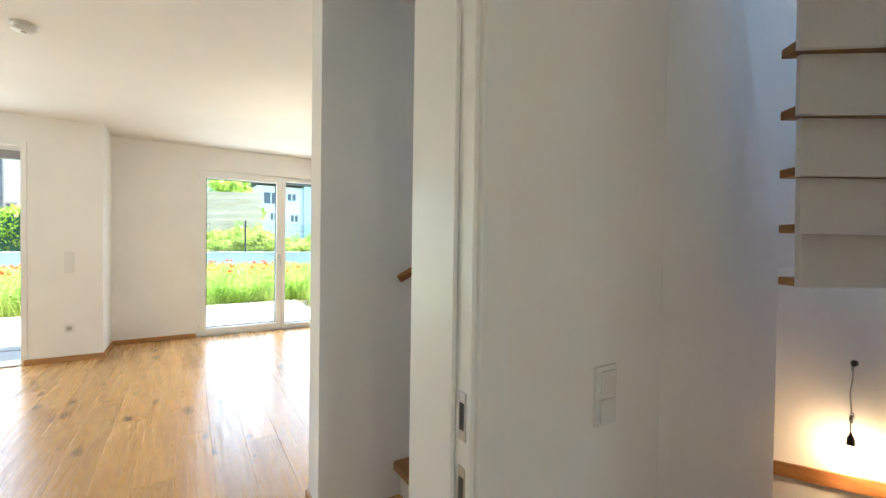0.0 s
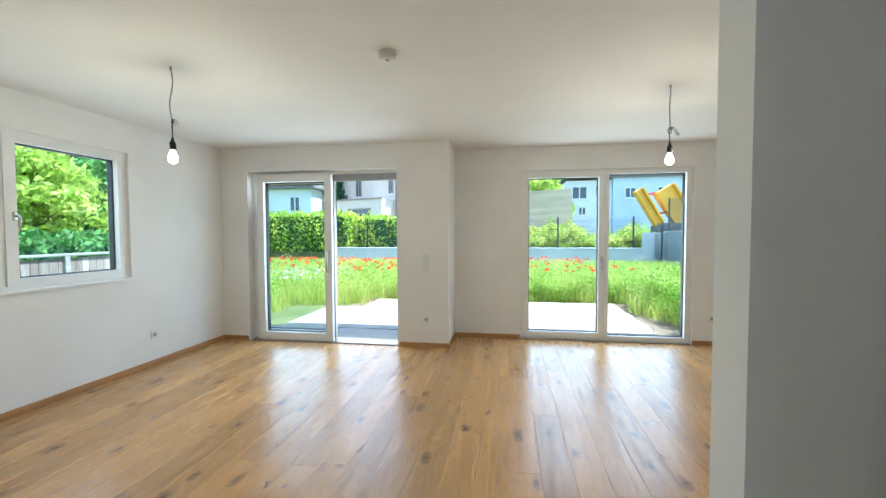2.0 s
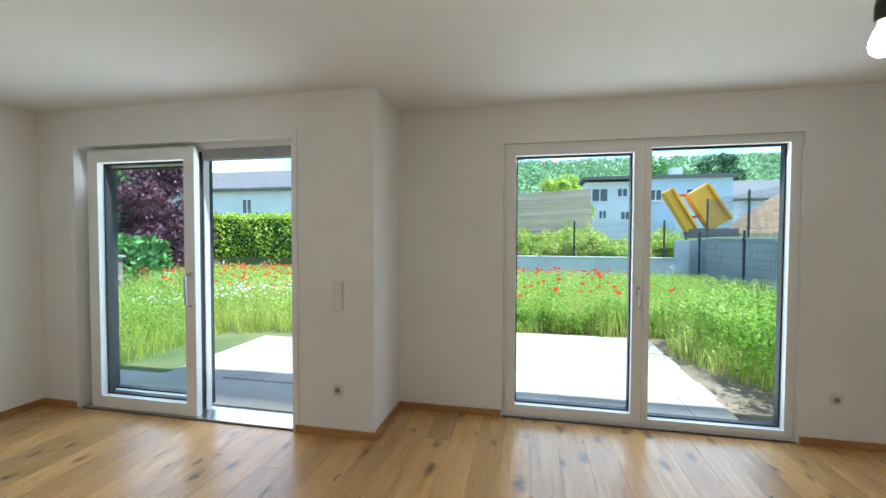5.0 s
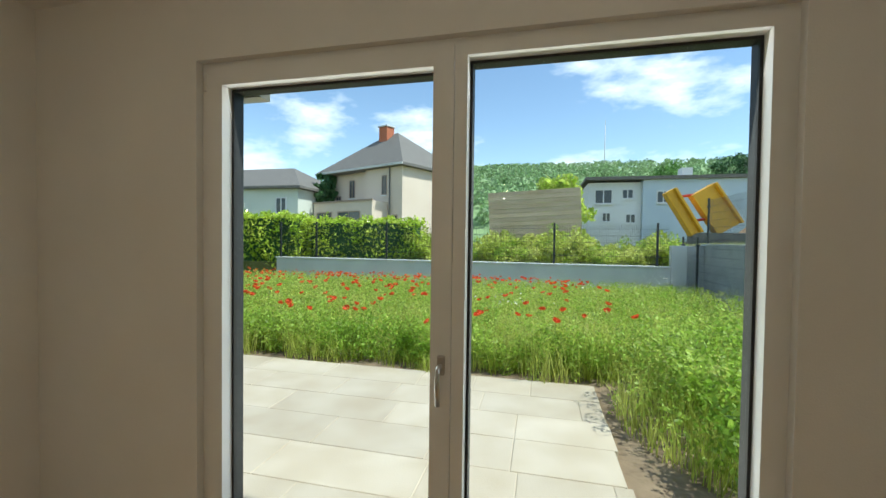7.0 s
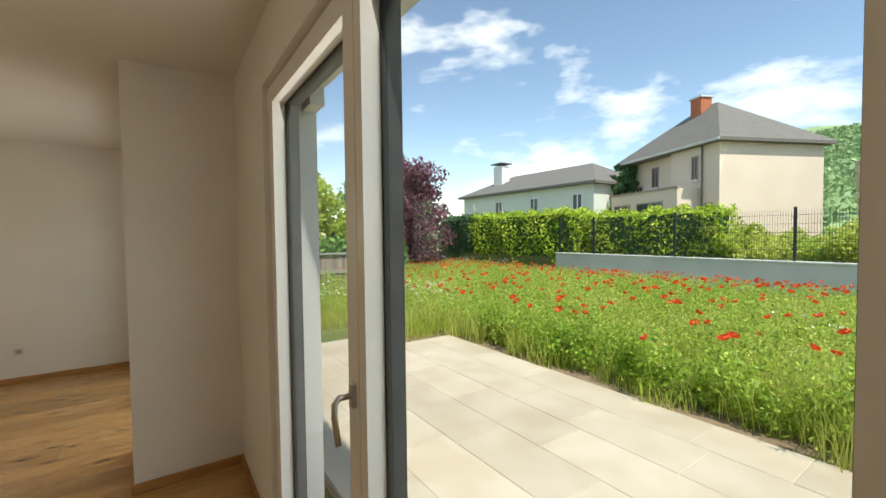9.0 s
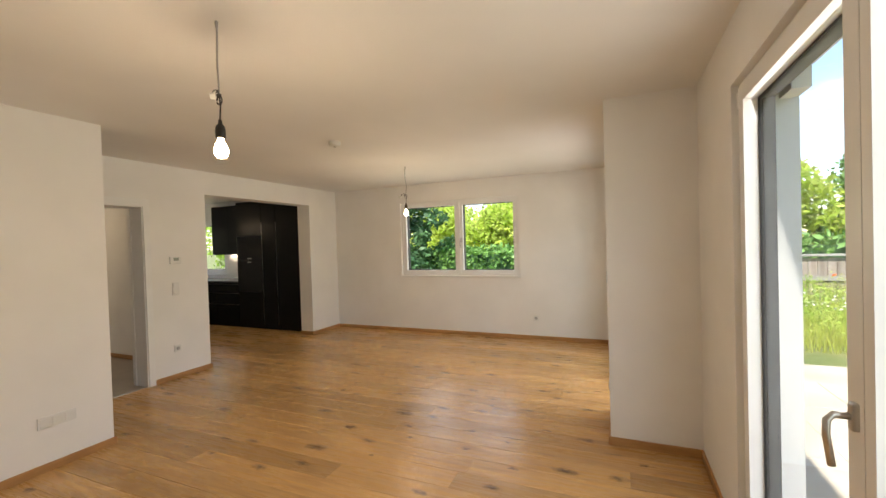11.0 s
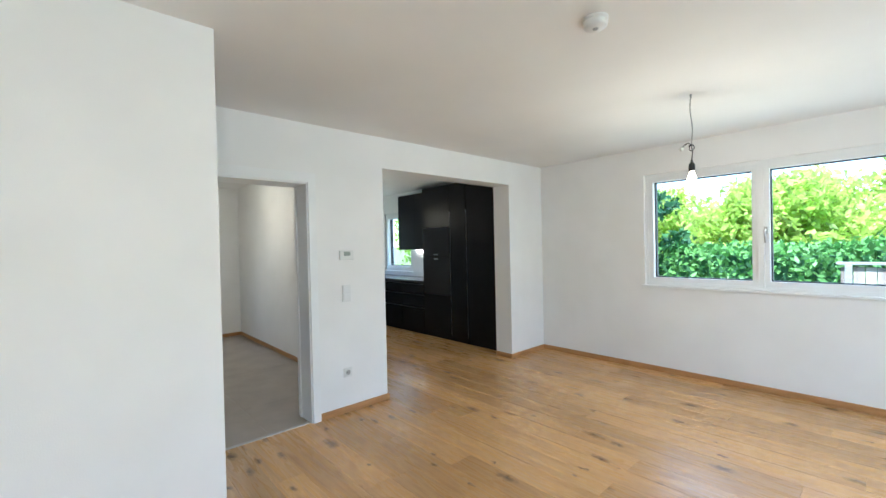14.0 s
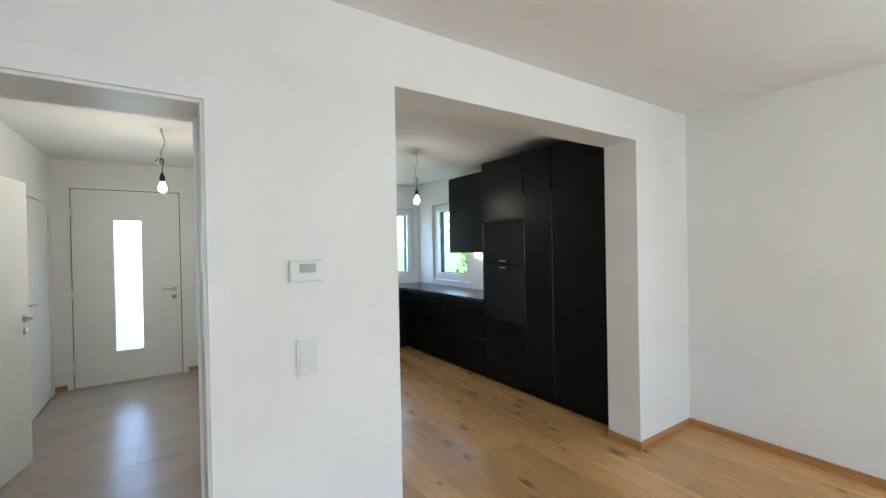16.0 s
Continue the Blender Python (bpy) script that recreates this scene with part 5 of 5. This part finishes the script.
G = "bare pendant bulbs"
pendant("pendant_lamp", "bare lit bulb hanging on a knotted grey cable", 1.55, 2.34, 1.95, H, G, 1)
pendant("pendant_lamp", "bare lit bulb hanging on a knotted grey cable", 5.015, 3.28, 1.99, H, G, 2)
pendant("pendant_lamp", "bare lit bulb hanging on a cable in the hall", 3.575, -2.5, 2.06, H, G, 3, 0.6)
pendant("pendant_lamp", "bare lit bulb hanging on a cable in the kitchen", 1.275, -2.2, 2.03, H, G, 4, 0.7)
cb = pendant("pendant_lamp", "bare lit bulb hanging on the cellar stair wall", 7.45, -0.11, 0.02, 0.56, G, 5, 1.2)
part("wall_hook", turned(lathe_bm([(0, 0), (0.02, 0), (0.02, 0.012), (0.008, 0.10), (0, 0.11)], 12), Matrix.Translation(Vector((0.15, 0, 0.555))) @ pose(0, 0, 0, 0, -90)), DARK_SLOT, cb)

# smoke detector and alike
sd = thing("smoke_detector", "round white smoke detector on the ceiling", "smoke detector", at=pose(3.047, 2.38, H))
part("base", lathe_bm([(0, 0), (0.058, 0), (0.060, -0.006), (0.060, -0.012), (0, -0.012)], 40), WHITE_PLASTIC, sd)
part("body", lathe_bm([(0.052, -0.0125), (0.054, -0.02), (0.054, -0.036), (0.048, -0.043), (0.012, -0.046), (0, -0.046)], 40), WHITE_PLASTIC, sd)
part("button", lathe_bm([(0.012, -0.0462), (0.013, -0.049), (0.010, -0.051), (0, -0.051)], 20), CABLE_GREY, sd, "grey test button")
sd2 = copy_thing(sd, pose(1.45, -3.0, H))
tagged(sd2, "round white smoke detector on the kitchen ceiling")
vr = thing("vent_ring", "round white flush vent cover on the wall", "vent", at=pose(5.20, 1.15, 2.34, -90))
part("cover", lathe_bm([(0, 0.006), (0.030, 0.006), (0.035, 0.004), (0.038, 0.0), (0.0, 0.0)], 40), PLASTER, vr)


def wall_plate(name, label, category, at, kinds, upright=True, group=""):
    """A white plate of 81 mm units on a wall; local x along the wall, z up, y out of the wall."""
    p = thing(name, label, category, group, at)
    n = len(kinds)
    w, h = (0.081, 0.081 + 0.071 * (n - 1)) if upright else (0.081 + 0.071 * (n - 1), 0.081)
    part("plate", box_bm(-w / 2, w / 2, 0.0, 0.009, -h / 2, h / 2, 0.003), WHITE_PLASTIC, p)
    for i, k in enumerate(kinds):
        o = 0.071 * (i - (n - 1) / 2)
        cx, cz = (0, -o) if upright else (o, 0)
        if k == "socket":
            part("insert", box_bm(cx - 0.027, cx + 0.027, 0.0092, 0.011, cz - 0.027, cz + 0.027, 0.002), WHITE_PLASTIC, p)
            # Drawn flat: grey and black stand in for shade in well and holes.
            part("well", turned(lathe_bm([(0.0195, 0.0), (0.0215, 0.0), (0.0215, 0.0016), (0.0195, 0.0016)], 24), pose(cx, 0.011, cz, -90)), SCREEN_BOX, p)
            part("well_floor", turned(lathe_bm([(0, 0.0004), (0.0194, 0.0004)], 24), pose(cx, 0.011, cz, -90)), CABLE_GREY, p)
            for s in (-1, 1):
                part("pin_hole", turned(lathe_bm([(0, 0.0010), (0.0032, 0.0010), (0.0032, 0.0)], 12), pose(cx + s * 0.0095, 0.0112, cz, -90)), DARK_SLOT, p)
        elif k == "switch":
            part("rocker", turned(box_bm(-0.0285, 0.0285, 0.0, 0.006, -0.0285, 0.0285, 0.002), pose(cx, 0.0092, cz, 2.5)), WHITE_PLASTIC, p)
        else:
            part("blank", box_bm(cx - 0.0285, cx + 0.0285, 0.0092, 0.0115, cz - 0.0285, cz + 0.0285, 0.002), WHITE_PLASTIC, p)
    return p


EAST, NORTHW, SOUTHW = -90, 0, 180   # turn of a plate whose face looks to +x, +y, -y
wall_plate("wall_socket", "white power socket low on the wall", "socket", pose(0.0, 3.71, 0.328, 0, 0, EAST), ("socket",))
wall_plate("wall_socket", "white power socket low on the pier", "socket", pose(2.788, GY0, 0.35, 0, 0, SOUTHW), ("socket",))
wall_plate("light_switch", "white triple light switch plate on the pier", "switch", pose(2.79, GY0, 1.047, 0, 0, SOUTHW), ("switch", "switch", "switch"))
wall_plate("wall_socket", "white power socket beside the patio window", "socket", pose(6.289, GY1, 0.34, 0, 0, SOUTHW), ("socket",))
wall_plate("wall_socket", "white power socket under the thermostat", "socket", pose(3.085, 0.0, 0.36), ("socket",))
wall_plate("light_switch", "white double light switch below the thermostat", "switch", pose(3.08, 0.0, 1.073), ("switch", "switch"))
wall_plate("wall_socket", "white double power socket on the stair wall", "socket", pose(5.175, 1.15, 0.35), ("socket", "socket"), False)
wall_plate("blank_plate", "white triple blank plate on the stair wall", "blank plate", pose(4.73, 1.15, 0.347), ("blank", "blank", "blank"), False)
wall_plate("light_switch", "white double light switch in the hall", "switch", pose(4.77, KT, 0.93, 0, 0, SOUTHW), ("switch", "switch"))
wall_plate("light_switch", "white light switch beside the front door", "switch", pose(3.10, BACK, 1.08), ("switch",))
wall_plate("wall_socket", "white power socket beside the front door", "socket", pose(3.08, BACK, 0.33), ("socket",))

th = thing("thermostat", "white room thermostat with grey display", "thermostat", at=pose(3.075, 0.0, 1.416))
part("case", box_bm(-0.068, 0.068, 0.0, 0.024, -0.042, 0.042, 0.006), WHITE_PLASTIC, th)
part("display", box_bm(-0.032, 0.032, 0.0242, 0.0252, -0.006, 0.030), DISPLAY, th, "grey display")
for k in range(3):
    part("button", box_bm(-0.034 + 0.026 * k, -0.016 + 0.026 * k, 0.0242, 0.0262, -0.028, -0.018, 0.001), WHITE_PLASTIC, th)
bx_ = thing("door_chime", "small white door chime box high on the wall", "door chime", at=pose(3.16, BACK, 2.32))
part("case", box_bm(-0.06, 0.06, 0.0, 0.035, -0.05, 0.05, 0.008), WHITE_PLASTIC, bx_)
part("grille", box_bm(-0.03, 0.03, 0.0352, 0.037, -0.02, 0.02, 0.001), CABLE_GREY, bx_)

# ---- kitchen ----
KX = 0.62


def tall_unit(name, label, y0, y1, oven=False):
    c = thing(name, label, "kitchen cabinet", "tall kitchen units")
    part("body", box_bm(0.003, KX - 0.022, y0 + 0.002, y1 - 0.002, 0.10, 2.42), BLACK_FRONT, c)
    part("plinth", box_bm(0.003, KX - 0.06, y0 + 0.002, y1 - 0.002, 0, 0.099), BLACK_FRONT, c)
    if oven:
        part("door", box_bm(KX - 0.02, KX, y0 + 0.003, y1 - 0.003, 0.104, 0.70, 0.002), BLACK_FRONT, c)
        part("oven_front", box_bm(KX - 0.02, KX + 0.004, y0 + 0.004, y1 - 0.004, 0.705, 1.30, 0.003), BLACK_GLASS, c, "black glass oven front")
        part("oven_front", box_bm(KX - 0.02, KX + 0.004, y0 + 0.004, y1 - 0.004, 1.305, 1.76, 0.003), BLACK_GLASS, c, "black glass compact oven front")
        part("oven_display", box_bm(KX + 0.0042, KX + 0.005, (y0 + y1) / 2 - 0.05, (y0 + y1) / 2 + 0.05, 1.26, 1.275), CABLE_GREY, c)
        part("oven_display", box_bm(KX + 0.0042, KX + 0.005, (y0 + y1) / 2 - 0.05, (y0 + y1) / 2 + 0.05, 1.33, 1.345), CABLE_GREY, c)
        part("door", box_bm(KX - 0.02, KX, y0 + 0.003, y1 - 0.003, 1.765, 2.416, 0.002), BLACK_FRONT, c)
    else:
        part("door", box_bm(KX - 0.02, KX, y0 + 0.003, y1 - 0.003, 0.104, 2.416, 0.002), BLACK_FRONT, c)
        part("edge_grip", box_bm(KX - 0.004, KX + 0.004, y0 + 0.001, y0 + 0.0028, 0.104, 2.0), STEEL, c, "slim metal grip edge")
    return c


tall_unit("tall_cabinet", "tall matt black kitchen cabinet", -0.885, -0.268)
tall_unit("tall_cabinet", "narrow tall matt black kitchen cabinet", -1.235, -0.889)
tall_unit("oven_cabinet", "tall matt black cabinet with built-in ovens", -1.885, -1.239, True)
uc = thing("wall_cabinet", "matt black wall cabinet over the worktop", "kitchen cabinet")
part("body", box_bm(0.003, 0.375, -2.86, -1.889, 1.42, 2.40), BLACK_FRONT, uc)
part("door", box_bm(0.377, 0.396, -2.858, -2.376, 1.415, 2.40, 0.002), BLACK_FRONT, uc)
part("door", box_bm(0.377, 0.396, -2.372, -1.891, 1.415, 2.40, 0.002), BLACK_FRONT, uc)
LED = material("led_strip", (1, 0.9, 0.75), 0.4, emit=(1.0, 0.82, 0.6), strength=14)
part("light_strip", box_bm(0.03, 0.05, -2.80, -1.95, 1.411, 1.4195), LED, uc, "lit warm light strip")
for k, (y0, y1) in enumerate(((-2.49, -1.889), (-3.10, -2.493), (-3.70, -3.103))):
    c = thing("base_cabinet", "matt black base unit with three drawers", "kitchen cabinet", "base units")
    part("body", box_bm(0.003, KX - 0.022, y0, y1, 0.10, 0.86), BLACK_FRONT, c)
    part("plinth", box_bm(0.003, KX - 0.06, y0, y1, 0, 0.099), BLACK_FRONT, c)
    for z0, z1 in ((0.104, 0.44), (0.462, 0.66), (0.682, 0.835)):
        d = part("drawer_front", box_bm(KX - 0.02, KX, y0 + 0.002, y1 - 0.002, z0, z1, 0.002), BLACK_FRONT, c)
        part("grip_edge", box_bm(KX - 0.016, KX - 0.001, y0 + 0.004, y1 - 0.004, z1 + 0.0005, z1 + 0.003), STEEL, d)
for k, (x0, x1) in enumerate(((0.003, 0.62), (0.623, 1.22), (1.223, 1.82))):
    c = thing("base_cabinet", "matt black base unit under the kitchen window", "kitchen cabinet", "base units")
    part("body", box_bm(x0, x1, BACK + 0.003, -3.725, 0.10, 0.86), BLACK_FRONT, c)
    part("plinth", box_bm(x0, x1, BACK + 0.003, -3.78, 0, 0.099), BLACK_FRONT, c)
    if k:
        part("door", box_bm(x0 + 0.002, x1 - 0.002, -3.724, -3.704, 0.104, 0.835, 0.002), BLACK_FRONT, c)
wt_ = thing("worktop", "dark grey stone worktop over the base units", "worktop")
part("long_slab", box_bm(0.003, KX + 0.01, -3.69, -1.889, 0.862, 0.90, 0.003), BLACK_TOP, wt_)
part("back_slab", box_bm(0.003, 1.83, BACK + 0.003, -3.6905, 0.862, 0.90, 0.003), BLACK_TOP, wt_)
part("backsplash", box_bm(0.003, 0.014, -2.93, -1.889, 0.9005, 1.409), PLASTER, wt_, "white splash panel")


# ---- oak floor boards, each a piece of its own ----
oak_floor_thing = tagged(new("floor"), "wide oiled oak floor boards with dark knots", "floor", kind="structure")
rng = random.Random(5)
plank_cache = {}


def plank(x0, x1, y0, y1):
    w, l = round(x1 - x0, 3), round(y1 - y0, 3)
    if w < 0.02 or l < 0.03:
        return
    if (w, l) not in plank_cache:
        bm = bmesh.new()
        g, b = 0.0003, 0.0007
        a = [bm.verts.new(c) for c in ((g, g, -0.016), (w - g, g, -0.016), (w - g, l - g, -0.016), (g, l - g, -0.016))]
        m = [bm.verts.new(c) for c in ((g, g, -b), (w - g, g, -b), (w - g, l - g, -b), (g, l - g, -b))]
        t = [bm.verts.new(c) for c in ((g + b, g + b, 0), (w - g - b, g + b, 0), (w - g - b, l - g - b, 0), (g + b, l - g - b, 0))]
        bm.faces.new(t)
        for p, q in ((a, m), (m, t)):
            for i in range(4):
                bm.faces.new((p[i], p[(i + 1) % 4], q[(i + 1) % 4], q[i]))
        plank_cache[(w, l)] = mesh_of("plank", bm, OAK)
    ob = new("plank", plank_cache[(w, l)])
    ob.parent = oak_floor_thing
    ob.location = (x0, y0, 0)


PLANK_W = 0.19
col = 0
x = 0.0
while x < RIGHT - 0.001:
    x1 = min(x + PLANK_W, RIGHT)
    mid = (x + x1) / 2
    lo = BACK if mid < 2.665 else 0.98 if mid > 5.0 else (-0.02 if HALL_GAP[0] < mid < HALL_GAP[1] else 0.0)
    hi = GY0 + 0.03 if mid < 3.065 else GY1 + 0.03
    y = lo - rng.choice((0.0, 0.45, 0.9, 1.3, 1.7))
    while y < hi:
        L = rng.choice((1.6, 2.0, 2.2, 2.2))
        a, b = max(y, lo), min(y + L, hi)
        if 2.6 < mid < 2.70 or b > a:
            plank(x, x1, round(a, 2), round(b, 2))
        y += L
    x = x1
